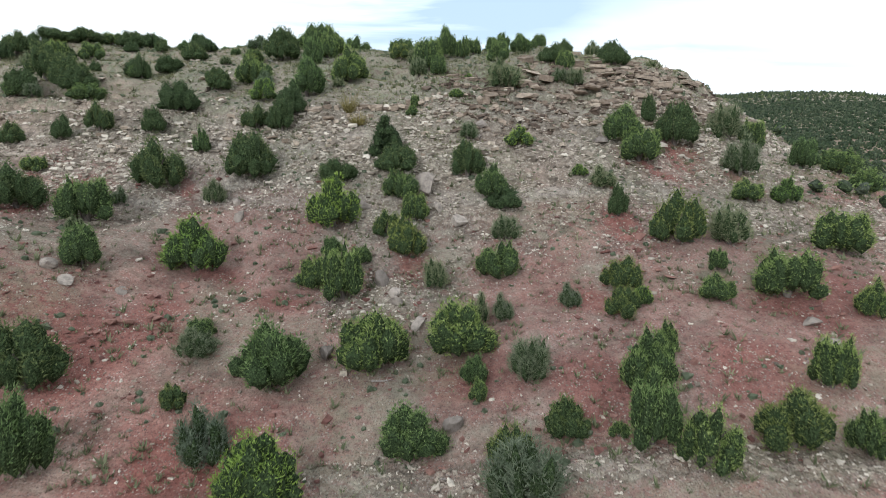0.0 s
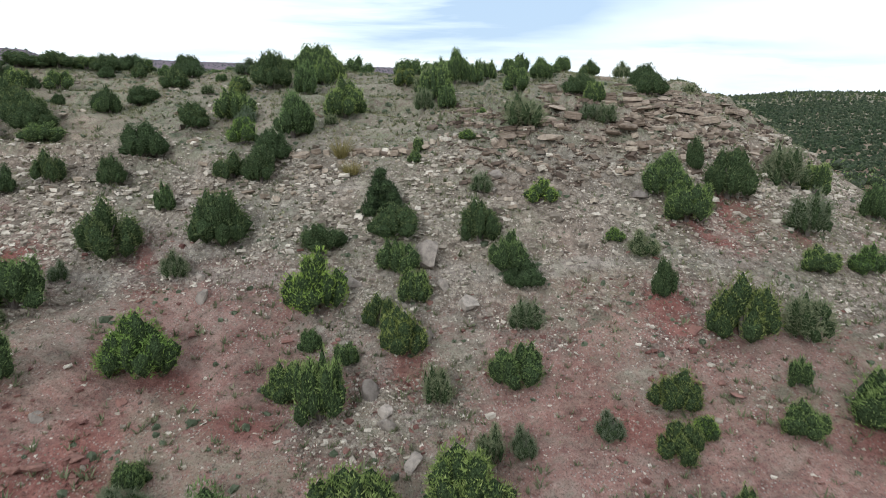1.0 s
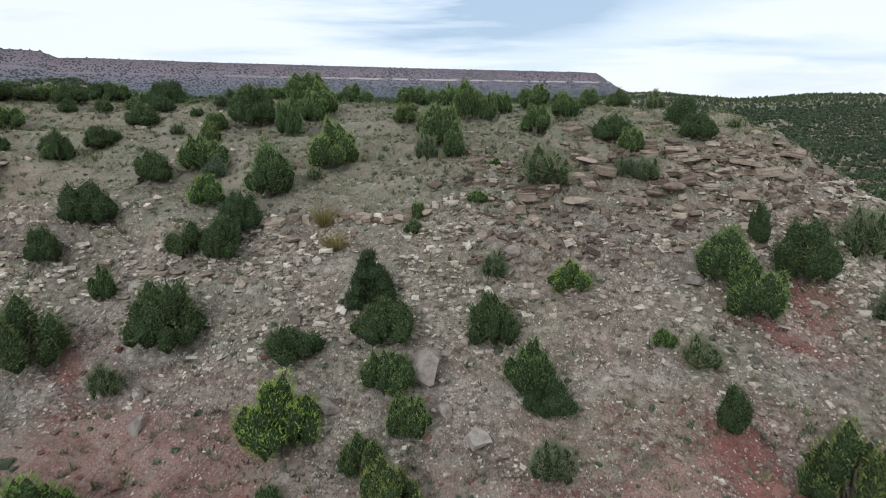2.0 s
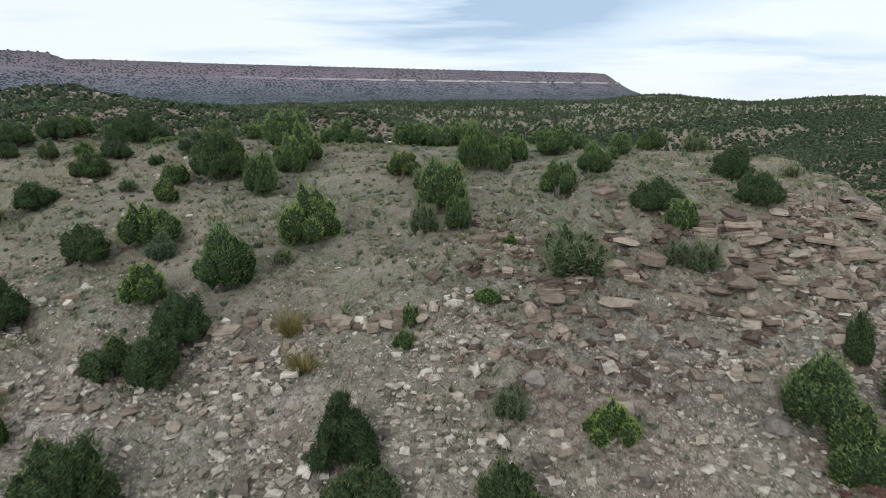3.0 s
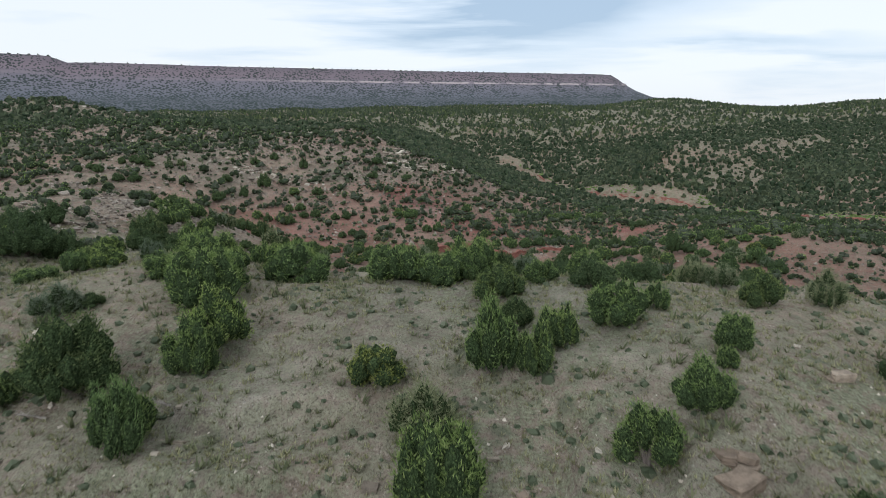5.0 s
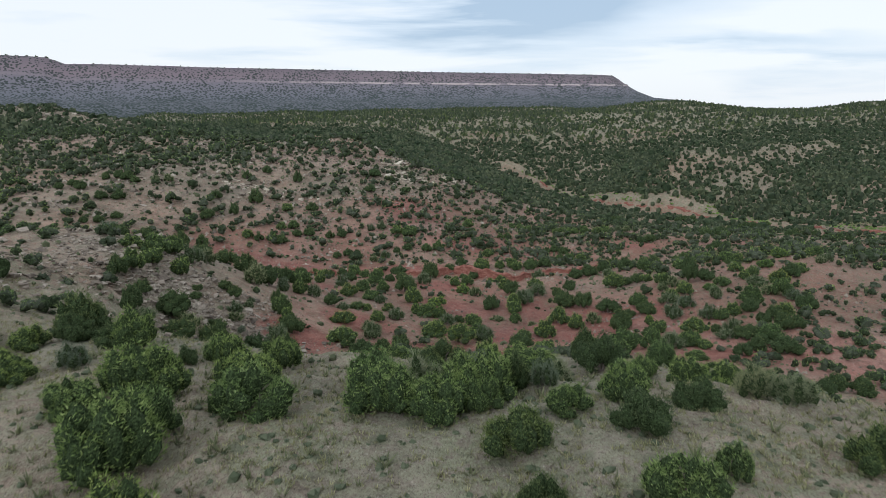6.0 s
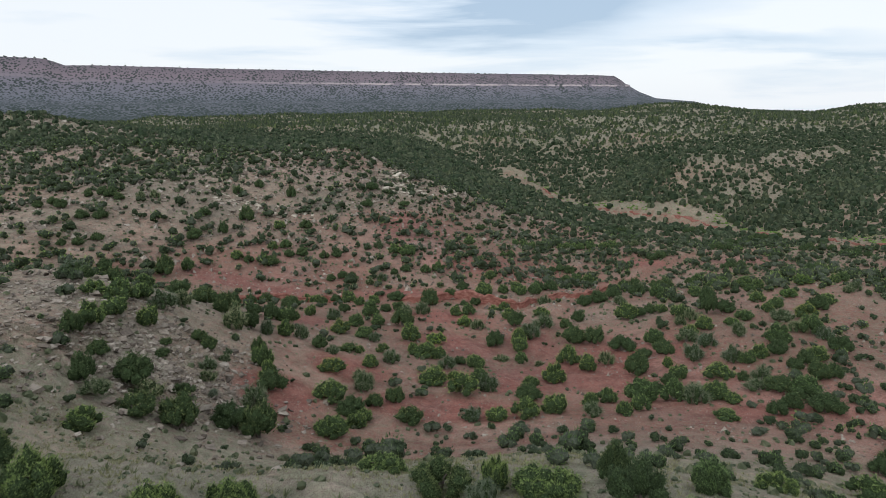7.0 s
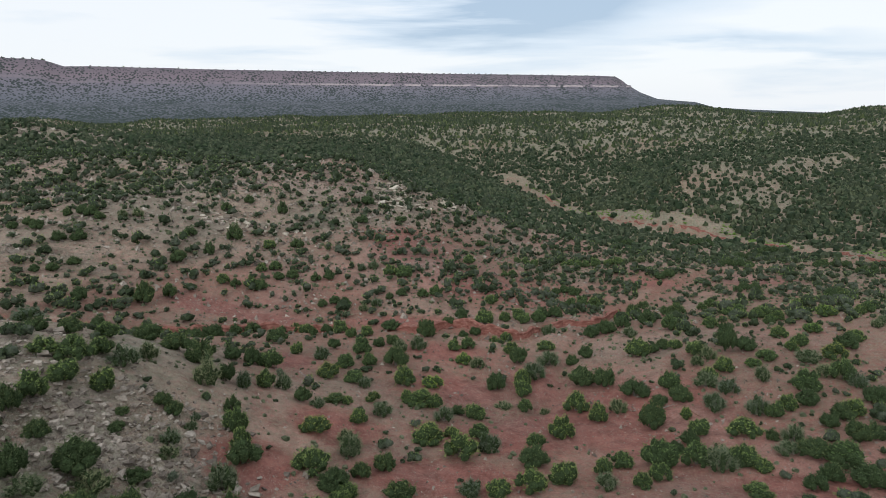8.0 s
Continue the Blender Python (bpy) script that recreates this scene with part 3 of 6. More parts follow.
def plumes(rng, kind):
    """Upright tufts that make up a bush: foot, top and radius of each."""
    made = []
    for j in range(rng.integers(24, 32)):
        turn, reach = rng.uniform(0, 6.28), math.sqrt(rng.uniform(0, 1)) * 0.36
        top = (1 - 0.62 * (reach / 0.38) ** 2) * rng.uniform(0.66, 0.96) + 0.02
        if kind == "S":
            top *= rng.uniform(0.75, 1.05)
        foot = top * rng.uniform(0.1, 0.5) * (1 - reach)
        lean = 0.1 + 0.5 * reach
        way = np.array((math.cos(turn), math.sin(turn)))
        made.append((*(way * reach), foot, *(way * (reach + lean * (top - foot) * 0.5)), max(top, foot + 0.15), rng.uniform(0.10, 0.175)))
    return np.array(made)


def plume_spots(rng, tufts, count):
    """Spots over the outside of upright tufts, with outward and upward ways."""
    size = (tufts[:, 5] - tufts[:, 2]) * tufts[:, 6]
    pick = tufts[rng.choice(len(tufts), count, p=size / size.sum())]
    s = rng.uniform(0, 1, count) ** 0.75
    turn = rng.uniform(0, 6.28, count)
    girth = pick[:, 6] * np.sqrt(np.clip(1 - (1.7 * s - 0.75) ** 2, 0.02, 1)) * rng.uniform(0.7, 1.06, count)
    out = np.stack([np.cos(turn), np.sin(turn), np.zeros(count)], 1)
    spot = pick[:, :3] + (pick[:, 3:6] - pick[:, :3]) * s[:, None] * 0.96 + out * girth[:, None]
    return spot, out * (1.15 - 0.7 * s)[:, None] + (0, 0, 0.55)


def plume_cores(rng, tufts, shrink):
    """The inside of each tuft, its shade put into a dark colour."""
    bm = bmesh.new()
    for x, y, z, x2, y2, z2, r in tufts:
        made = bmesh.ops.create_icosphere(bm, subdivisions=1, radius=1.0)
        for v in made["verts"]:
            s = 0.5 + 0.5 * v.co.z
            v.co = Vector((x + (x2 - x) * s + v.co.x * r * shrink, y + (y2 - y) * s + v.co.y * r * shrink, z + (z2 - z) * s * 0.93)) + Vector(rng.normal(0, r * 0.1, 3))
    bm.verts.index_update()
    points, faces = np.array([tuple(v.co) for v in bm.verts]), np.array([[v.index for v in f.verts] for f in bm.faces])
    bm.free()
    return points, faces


def crown_mesh(name, seed, kind, count=3000):
    """A crown about 1 wide and 1 high, foot at the origin: fine upright sprays over an inner mass coloured dark as
    shade.
    """
    rng = np.random.default_rng(seed)
    if kind == "G":
        turn = rng.uniform(0, 6.28, 260)
        out = np.stack([np.cos(turn), np.sin(turn), np.zeros(260)], 1)
        points, faces = sprays(rng, out * rng.uniform(0, 0.2, (260, 1)), out * rng.uniform(0.05, 0.8, (260, 1)) + (0, 0, 1), 0.75, 0.012)
        return mesh_from(name, points, faces, LEAF[kind])
    thin = (5200 / count) ** 0.5
    if kind == "P":
        lobes = []
        for j in range(9):
            high = 0.14 + 0.78 * j / 9
            reach = 0.36 * (1 - high) + 0.04
            lobes.append((0, 0, high, 0.09 + 0.06 * (1 - high)))
            for a in range(4 if j < 6 else 1):
                turn = rng.uniform(0, 6.28)
                lobes.append((reach * math.cos(turn) * 0.9, reach * math.sin(turn) * 0.9, high, 0.08 + 0.10 * (1 - high)))
        spots, ways = dome_spots(rng, lobes, count)
        ways = ways * 0.65 + (0, 0, 0.15)
        inner, sides = heap(rng, lobes, 0.9)
    else:
        tufts = plumes(rng, kind)
        spots, ways = plume_spots(rng, tufts, count)
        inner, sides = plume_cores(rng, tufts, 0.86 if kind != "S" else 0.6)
    long, wide = {"S": (0.085, 0.0052), "D": (0.044, 0.0075)}.get(kind, (0.044, 0.0068))
    points, faces = sprays(rng, spots, ways + rng.normal(0, 0.3, ways.shape), long * thin**0.5, wide * thin)
    keep = points[:, 2].reshape(-1, 3).min(1) > -0.05
    points, faces = points.reshape(-1, 3, 3)[keep].reshape(-1, 3), np.arange(3 * keep.sum()).reshape(-1, 3)
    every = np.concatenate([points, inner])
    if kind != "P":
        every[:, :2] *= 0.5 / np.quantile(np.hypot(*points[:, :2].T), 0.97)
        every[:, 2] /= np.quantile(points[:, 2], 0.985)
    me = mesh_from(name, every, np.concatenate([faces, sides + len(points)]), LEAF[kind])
    me.materials.append(INNER_SHADE)
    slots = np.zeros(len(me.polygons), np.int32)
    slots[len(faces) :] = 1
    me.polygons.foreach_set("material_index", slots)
    return me


KINDS = {  # name, category, label, stems
    "J": ("juniper_shrub", "shrub", "bushy olive-green juniper shrub with dense upright sprays on dry stony ground", 4),
    "D": ("dark_juniper", "shrub", "dark green rounded juniper with dense foliage on the stony slope", 4),
    "B": ("green_shrub", "shrub", "fresh bright green leafy shrub growing on the bare soil", 4),
    "Y": ("yellow_shrub", "shrub", "yellow-green brushy desert shrub rooted in red soil", 4),
    "S": ("sagebrush", "shrub", "grey-green open sagebrush with wispy stems on dry ground", 4),
    "P": ("pinyon_tree", "tree", "dark green conical pinyon pine standing among pale rocks", 1),
    "G": ("bunch_grass", "grass", "straw-yellow bunch grass clump fanning out among pale slabs", 0),
}
PATTERNS = {}


def plant(x, y, width, height, kind):
    """A shrub of that width and height, its foot in the ground."""
    rng = random.Random(int(x * 131 + y * 977))
    which = (y > 165, rng.randrange(5 if kind in "JD" else 3))
    name, category, label, count = KINDS[kind]
    spot = Matrix.Translation((x, y, float(land(x, y)) - 0.10)) @ Matrix.Rotation(rng.uniform(0, 6.28), 4, "Z") @ Matrix.Diagonal((width, width, 0.84 * height, 1))
    if (kind, which) in PATTERNS:
        pattern = PATTERNS[kind, which]
        copy_thing(pattern, spot @ Matrix.Diagonal((1 / pattern.scale[0], 1 / pattern.scale[1], 1 / pattern.scale[2], 1)))
        return
    ob = tagged(new(name), label, category, "shrubs on the hillsides")
    PATTERNS[kind, which] = ob
    seed = 100 * ord(kind) + which[1] + 50 * which[0]
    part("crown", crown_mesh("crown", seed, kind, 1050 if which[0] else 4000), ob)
    if count:
        for k in range(count):
            points, faces = stems(np.random.default_rng(seed + 7 + k), 1, 0.28 if kind != "P" else 0.01, 0.62 if kind != "P" else 0.9)
            part("stem" if count > 1 else "trunk", mesh_from("stem", points, faces, BARK, True), ob)
    ob.matrix_basis = spot


# where each stands: x, y, width, height
JUNIPERS_A = [
    (14.3, 33.5, 3.4, 3.9), (-23.0, 33.6, 3.8, 5.6), (23.8, 34.8, 2.7, 3.1), (11.8, 35.3, 3.5, 4.5),
    (10.2, 36.3, 1.3, 1.1), (-1.8, 37.0, 4.2, 3.5), (24.5, 40.2, 2.9, 3.9), (2.3, 41.0, 1.3, 1.9),
    (13.2, 41.2, 3.6, 4.7), (-11.7, 43.2, 5.5, 5.1), (2.1, 43.3, 1.9, 2.5), (15.4, 44.8, 1.7, 2.8),
    (-4.8, 45.3, 5.5, 4.8), (1.3, 47.5, 5.2, 4.6), (-17.9, 48.1, 2.1, 1.9), (32.3, 49.0, 2.9, 3.3),
    (21.2, 50.9, 3.0, 2.2), (26.9, 51.4, 5.2, 4.3), (-28.8, 53.0, 3.3, 3.8), (-8.2, 54.3, 3.9, 5.1),
    (22.8, 55.1, 1.8, 2.1), (-10.8, 56.4, 3.3, 3.1), (4.8, 57.9, 3.9, 3.5), (-7.3, 59.3, 2.0, 1.9),
]
JUNIPERS_B = [
    (-10.1, 60.6, 1.8, 2.0), (-32.4, 61.4, 4.9, 4.6), (37.0, 61.9, 5.5, 4.5), (-2.7, 65.5, 2.8, 3.2),
    (-4.2, 67.9, 3.8, 3.3), (4.8, 68.4, 3.2, 3.7), (31.7, 70.8, 3.6, 2.5), (-42.3, 70.9, 2.7, 1.9),
    (-26.1, 74.5, 1.9, 3.2), (21.3, 74.6, 4.9, 4.8), (20.3, 77.2, 4.6, 4.9), (-3.6, 81.0, 1.5, 1.5),
    (50.9, 81.9, 3.8, 3.5), (-3.3, 82.5, 1.2, 1.8), (-16.6, 85.7, 4.4, 5.6), (-52.4, 85.9, 3.7, 2.4),
    (45.3, 86.1, 3.5, 4.5), (-44.2, 87.0, 4.8, 2.7), (39.6, 88.4, 3.3, 4.2), (52.1, 90.2, 5.0, 3.8),
    (15.7, 90.8, 2.4, 2.8), (-24.8, 92.4, 4.9, 4.1), (-12.3, 93.0, 4.9, 5.3), (-0.6, 94.2, 2.3, 3.1),
]
JUNIPERS_C = [
    (-41.4, 96.0, 3.4, 2.5), (-2.0, 98.1, 4.4, 5.2), (-54.7, 100.4, 3.3, 2.8), (7.9, 100.6, 3.4, 3.6),
    (-18.5, 100.7, 3.0, 4.6), (-18.6, 102.1, 2.9, 3.6), (11.1, 103.4, 3.3, 3.4), (-51.4, 103.5, 3.8, 3.2),
    (-28.0, 104.9, 2.7, 2.4), (13.6, 106.9, 1.4, 1.5), (-17.7, 108.0, 3.3, 4.2), (3.0, 108.6, 2.4, 3.7),
    (0.3, 108.6, 3.4, 5.6), (14.8, 109.2, 2.5, 2.5), (-32.2, 110.1, 1.7, 1.4), (-17.3, 111.1, 4.3, 4.5),
    (-40.4, 111.2, 2.1, 2.0), (4.7, 111.7, 2.8, 3.1), (9.0, 114.8, 4.5, 3.5), (-54.0, 115.8, 4.2, 2.6),
    (-20.1, 116.3, 5.5, 5.0), (12.3, 117.9, 2.0, 2.3), (-20.1, 119.5, 4.2, 3.2), (-25.4, 120.4, 1.5, 1.7),
]
JUNIPERS_D = [
    (-25.6, 121.7, 3.9, 1.9), (-36.9, 122.7, 3.8, 1.3), (-15.4, 124.1, 5.5, 4.0), (-3.5, 124.3, 4.5, 3.1),
    (-7.2, 125.0, 5.0, 3.5), (-0.9, 125.3, 2.9, 2.8), (4.7, 125.4, 3.0, 2.3), (-23.4, 125.6, 5.2, 3.8),
    (-22.1, 125.6, 4.2, 3.6), (-35.6, 125.9, 2.6, 2.1), (-33.3, 127.0, 3.4, 2.3), (-1.1, 127.0, 4.6, 4.0),
    (-7.9, 127.3, 2.8, 2.0), (-17.0, 128.0, 5.1, 3.8), (8.9, 128.5, 3.4, 3.0), (9.1, 129.6, 3.7, 3.2),
    (-52.4, 131.1, 3.7, 3.1), (-1.9, 131.3, 2.2, 2.4), (-38.0, 131.7, 2.7, 1.8), (-3.9, 131.8, 3.0, 3.1),
    (-25.6, 132.6, 3.0, 0.9), (0.1, 132.9, 3.5, 4.0), (-48.7, 134.1, 4.2, 3.2), (-9.4, 134.3, 4.6, 3.9),
]
JUNIPERS_E = [
    (-38.6, 136.8, 3.2, 2.5), (-22.6, 136.8, 2.7, 2.2), (-21.9, 136.9, 3.4, 2.9), (-29.8, 137.2, 3.8, 3.7),
    (16.4, 139.6, 3.5, 2.7), (-18.4, 140.0, 3.9, 3.3), (13.1, 141.8, 2.9, 2.3), (20.7, 142.2, 4.5, 3.3),
    (3.7, 149.2, 5.7, 2.3), (-0.3, 150.0, 2.7, 3.1), (16.9, 150.1, 3.3, 3.2), (-10.1, 154.1, 4.5, 2.3),
    (24.7, 155.9, 3.7, 2.4), (-46.7, 168.1, 4.7, 3.2), (40.5, 169.0, 4.8, 3.1), (-59.4, 192.3, 4.3, 4.6),
    (-24.3, 194.1, 5.7, 3.2), (-59.4, 199.4, 5.0, 3.4), (-21.7, 199.7, 4.0, 2.7), (-55.6, 202.2, 4.1, 4.0),
    (-21.5, 202.9, 4.4, 2.2), (-66.1, 205.2, 4.8, 2.8), (-37.5, 205.4, 3.2, 4.0), (1.1, 205.7, 4.5, 2.2),
]
JUNIPERS_F = [
    (-62.0, 205.9, 5.7, 4.2), (38.6, 206.2, 4.7, 1.9), (-27.4, 207.3, 6.4, 4.0), (5.8, 207.5, 5.4, 4.0),
    (-39.7, 209.2, 3.8, 4.6), (22.9, 209.2, 3.3, 2.8), (11.3, 211.1, 5.2, 4.1), (26.2, 212.3, 3.8, 3.3),
    (-61.8, 212.6, 4.5, 3.4), (42.6, 215.2, 4.1, 1.8), (18.0, 215.3, 3.5, 3.0), (55.3, 215.3, 6.4, 4.7),
    (40.8, 217.4, 5.2, 3.6), (21.5, 218.4, 4.0, 3.4), (-5.2, 218.4, 6.4, 4.8), (33.8, 219.1, 5.2, 4.6),
    (28.2, 220.2, 6.2, 5.1), (-66.9, 223.0, 4.4, 3.0), (-11.4, 224.9, 6.2, 3.9), (-23.8, 226.7, 3.7, 3.1),
    (8.2, 227.3, 3.7, 2.9), (-7.1, 228.1, 3.2, 2.3), (-2.0, 228.8, 4.3, 3.1), (45.4, 230.0, 6.3, 3.3),
]
JUNIPERS_G = [
    (-41.7, 230.3, 3.9, 3.8), (38.4, 232.4, 4.6, 3.4), (65.7, 233.8, 4.9, 3.6), (13.4, 234.1, 5.1, 5.0),
    (-27.4, 234.1, 2.2, 2.0), (53.1, 235.8, 3.7, 3.1), (56.7, 238.9, 4.2, 3.6), (-3.2, 239.3, 4.6, 3.4),
    (21.6, 241.9, 4.2, 4.7), (-11.2, 242.1, 3.5, 3.4), (-16.9, 242.3, 2.9, 2.9), (-14.6, 242.5, 6.5, 3.4),
    (-45.7, 244.6, 5.5, 4.2), (7.3, 246.4, 3.4, 3.0), (63.7, 247.0, 5.9, 5.1), (17.9, 247.7, 5.5, 4.8),
    (-28.9, 248.0, 4.3, 3.0), (72.5, 250.5, 5.5, 5.3), (-18.5, 250.7, 5.0, 4.9), (38.5, 254.1, 4.6, 4.5),
    (7.1, 254.6, 4.5, 3.7), (47.6, 256.3, 4.1, 3.4), (-32.6, 256.9, 4.5, 3.8), (51.7, 259.4, 4.7, 4.0),
]
JUNIPERS_H = [
    (7.4, 259.5, 4.6, 4.9), (-27.6, 261.3, 4.0, 3.6), (62.8, 264.2, 5.0, 2.8), (-45.6, 264.6, 3.5, 3.4),
    (70.1, 269.1, 3.4, 2.9), (48.6, 270.7, 4.3, 4.2), (-31.3, 271.1, 4.9, 4.8), (73.5, 272.2, 3.9, 3.3),
    (86.4, 273.4, 5.5, 3.1), (36.6, 275.9, 5.9, 5.0), (46.1, 278.4, 3.8, 2.9), (71.2, 278.7, 4.7, 3.1),
    (-9.4, 282.7, 3.8, 3.2), (5.8, 284.5, 4.5, 3.7), (-5.7, 285.8, 4.3, 3.7), (14.9, 288.0, 5.4, 3.0),
    (-38.1, 292.1, 3.6, 3.1), (74.4, 292.5, 3.4, 2.9), (-34.5, 295.2, 4.1, 3.5), (77.8, 295.5, 3.9, 3.3),
    (99.8, 296.8, 3.6, 3.1), (61.0, 297.3, 5.0, 3.3), (1.5, 298.3, 3.3, 2.8), (50.0, 298.4, 5.0, 4.9),
]
JUNIPERS_I = [
    (-43.1, 299.4, 5.0, 4.5), (103.4, 299.9, 4.2, 3.5), (4.8, 301.4, 3.7, 3.2), (-60.8, 301.5, 3.4, 2.9),
    (76.6, 303.0, 6.1, 3.8), (-54.0, 303.1, 4.5, 3.8), (-57.4, 304.6, 3.9, 3.4), (-97.8, 310.3, 4.7, 5.5),
    (-1.4, 311.6, 6.0, 4.7), (70.9, 311.7, 3.7, 3.1), (91.1, 314.0, 3.8, 3.2), (10.8, 314.3, 4.4, 3.7),
    (74.6, 314.7, 4.2, 3.6), (5.0, 315.3, 4.0, 3.4), (95.0, 317.0, 4.4, 3.7), (15.2, 317.4, 5.1, 4.3),
    (9.0, 318.4, 4.6, 3.9), (-87.4, 327.1, 4.9, 3.8), (69.8, 333.2, 3.5, 3.0), (1.0, 333.7, 4.7, 3.7),
    (-22.1, 334.3, 4.3, 3.7), (73.3, 336.3, 4.0, 3.4), (-17.8, 337.4, 5.0, 4.2), (-78.8, 340.2, 4.1, 3.5),
]
JUNIPERS_J = [
    (-74.8, 343.3, 4.7, 4.0), (29.1, 347.7, 4.1, 3.5), (37.3, 349.4, 5.3, 4.5), (33.2, 350.8, 4.7, 4.0),
    (-30.3, 351.8, 6.1, 5.0), (-35.6, 352.8, 6.2, 4.4), (-81.4, 357.8, 5.4, 3.8), (6.3, 372.6, 3.3, 2.8),
    (9.7, 375.6, 3.8, 3.3), (-7.6, 379.5, 5.6, 4.0), (12.2, 393.6, 3.6, 3.1), (19.4, 395.3, 4.7, 4.0),
    (15.8, 396.7, 4.1, 3.5), (33.1, 407.1, 3.4, 2.9), (43.0, 408.4, 4.5, 3.8), (39.8, 408.8, 4.4, 3.7),
    (36.4, 410.2, 3.9, 3.3), (47.4, 411.5, 5.1, 4.4), (54.1, 415.6, 4.6, 3.9), (58.6, 418.7, 5.3, 4.5),
]
DARK_JUNIPERS_A = [
    (-26.3, 40.1, 5.2, 5.1), (-38.6, 61.3, 5.5, 4.7), (17.1, 65.8, 2.1, 3.7), (6.2, 67.2, 3.5, 2.5),
    (-29.0, 69.3, 5.5, 5.6), (-10.7, 69.7, 4.2, 3.0), (-20.1, 71.1, 5.5, 5.6), (-4.9, 71.4, 4.6, 3.3),
    (2.6, 71.4, 3.7, 4.6), (-47.3, 75.4, 2.8, 2.8), (-41.9, 76.2, 2.4, 3.2), (-18.0, 77.9, 3.5, 4.0),
    (-38.6, 77.9, 3.2, 3.7), (-32.6, 78.0, 2.8, 3.2), (26.4, 78.6, 5.2, 5.6), (-21.2, 79.0, 3.7, 3.2),
    (-17.8, 81.2, 3.8, 3.8), (24.0, 81.5, 1.9, 3.9), (-31.4, 82.4, 5.0, 4.3), (-52.2, 86.4, 4.6, 3.9),
    (-46.1, 88.3, 4.9, 3.7), (-47.6, 89.5, 5.3, 4.5), (-29.2, 90.5, 3.9, 3.4), (-51.4, 91.0, 5.5, 5.6),
]
DARK_JUNIPERS_B = [
    (14.7, 94.2, 4.4, 3.0), (-40.7, 95.1, 2.4, 3.9), (-47.6, 96.6, 1.8, 1.7), (-42.2, 97.1, 3.5, 2.8),
    (23.7, 97.7, 4.2, 3.2), (-38.7, 100.1, 4.0, 2.8), (-39.4, 100.2, 3.2, 2.9), (-53.7, 101.5, 2.3, 2.0),
    (-63.5, 101.5, 3.6, 3.0), (26.0, 102.9, 2.5, 1.8), (-62.5, 103.9, 3.9, 3.9), (-59.9, 104.5, 4.1, 3.5),
    (-24.2, 106.1, 5.5, 5.6), (-37.7, 106.9, 3.9, 3.1), (25.8, 108.9, 4.5, 4.4), (-43.9, 110.7, 2.1, 2.4),
    (-61.1, 110.7, 6.3, 2.7), (-36.9, 110.8, 3.4, 2.4), (-49.0, 111.6, 2.4, 2.0), (-56.3, 112.4, 6.0, 2.8),
    (2.2, 114.9, 2.5, 2.4), (-27.7, 115.1, 1.8, 1.2), (-50.5, 115.1, 4.7, 3.1), (-50.3, 122.0, 3.9, 3.1),
]
DARK_JUNIPERS_C = [
    (-42.1, 122.7, 3.9, 3.9), (8.7, 123.0, 3.9, 2.8), (-52.3, 127.5, 4.7, 3.2), (13.5, 127.9, 3.6, 2.5),
    (1.6, 133.3, 2.3, 3.4), (-23.8, 133.7, 1.8, 1.8), (-46.4, 135.0, 6.3, 5.5), (-43.2, 136.5, 4.0, 3.3),
    (-30.9, 137.0, 4.3, 2.4), (-35.7, 138.2, 3.9, 2.7), (-36.3, 140.4, 4.7, 4.6), (10.6, 147.6, 4.7, 4.6),
    (-4.8, 149.2, 5.2, 3.1), (9.7, 151.6, 2.8, 4.3), (-61.8, 155.2, 5.3, 4.3), (-65.8, 169.4, 4.2, 4.4),
    (-44.6, 176.3, 5.0, 3.3), (-52.0, 178.1, 3.7, 4.4), (-40.3, 178.4, 5.0, 4.9), (50.3, 183.2, 3.2, 2.7),
    (-48.7, 183.7, 5.4, 4.6), (56.7, 184.9, 4.2, 3.6), (-32.3, 184.9, 5.3, 6.0), (-36.4, 184.9, 5.3, 3.9),
]
DARK_JUNIPERS_D = [
    (-54.9, 186.2, 3.2, 2.8), (53.5, 186.3, 3.7, 3.1), (-44.0, 187.4, 4.0, 1.7), (-59.4, 188.0, 3.3, 4.1),
    (-50.0, 194.8, 2.6, 1.7), (-51.3, 198.7, 2.2, 1.3), (-35.9, 202.1, 5.3, 3.9), (-13.3, 202.9, 5.0, 3.4),
    (-23.7, 204.0, 5.3, 3.5), (-47.2, 205.1, 3.2, 2.7), (-49.2, 205.9, 2.8, 2.3), (47.3, 207.3, 3.5, 3.0),
    (55.6, 208.0, 6.1, 4.0), (-20.1, 208.2, 3.3, 2.8), (50.8, 210.4, 4.0, 3.4), (-16.9, 211.3, 3.7, 3.2),
    (-72.4, 213.2, 3.4, 2.9), (-41.9, 214.0, 2.9, 3.4), (-69.0, 216.3, 3.9, 3.3), (6.9, 217.6, 5.4, 3.4),
    (52.1, 218.2, 5.4, 3.2), (60.9, 222.5, 4.5, 4.4), (63.5, 223.2, 4.6, 3.4), (-46.9, 224.9, 3.2, 4.2),
]
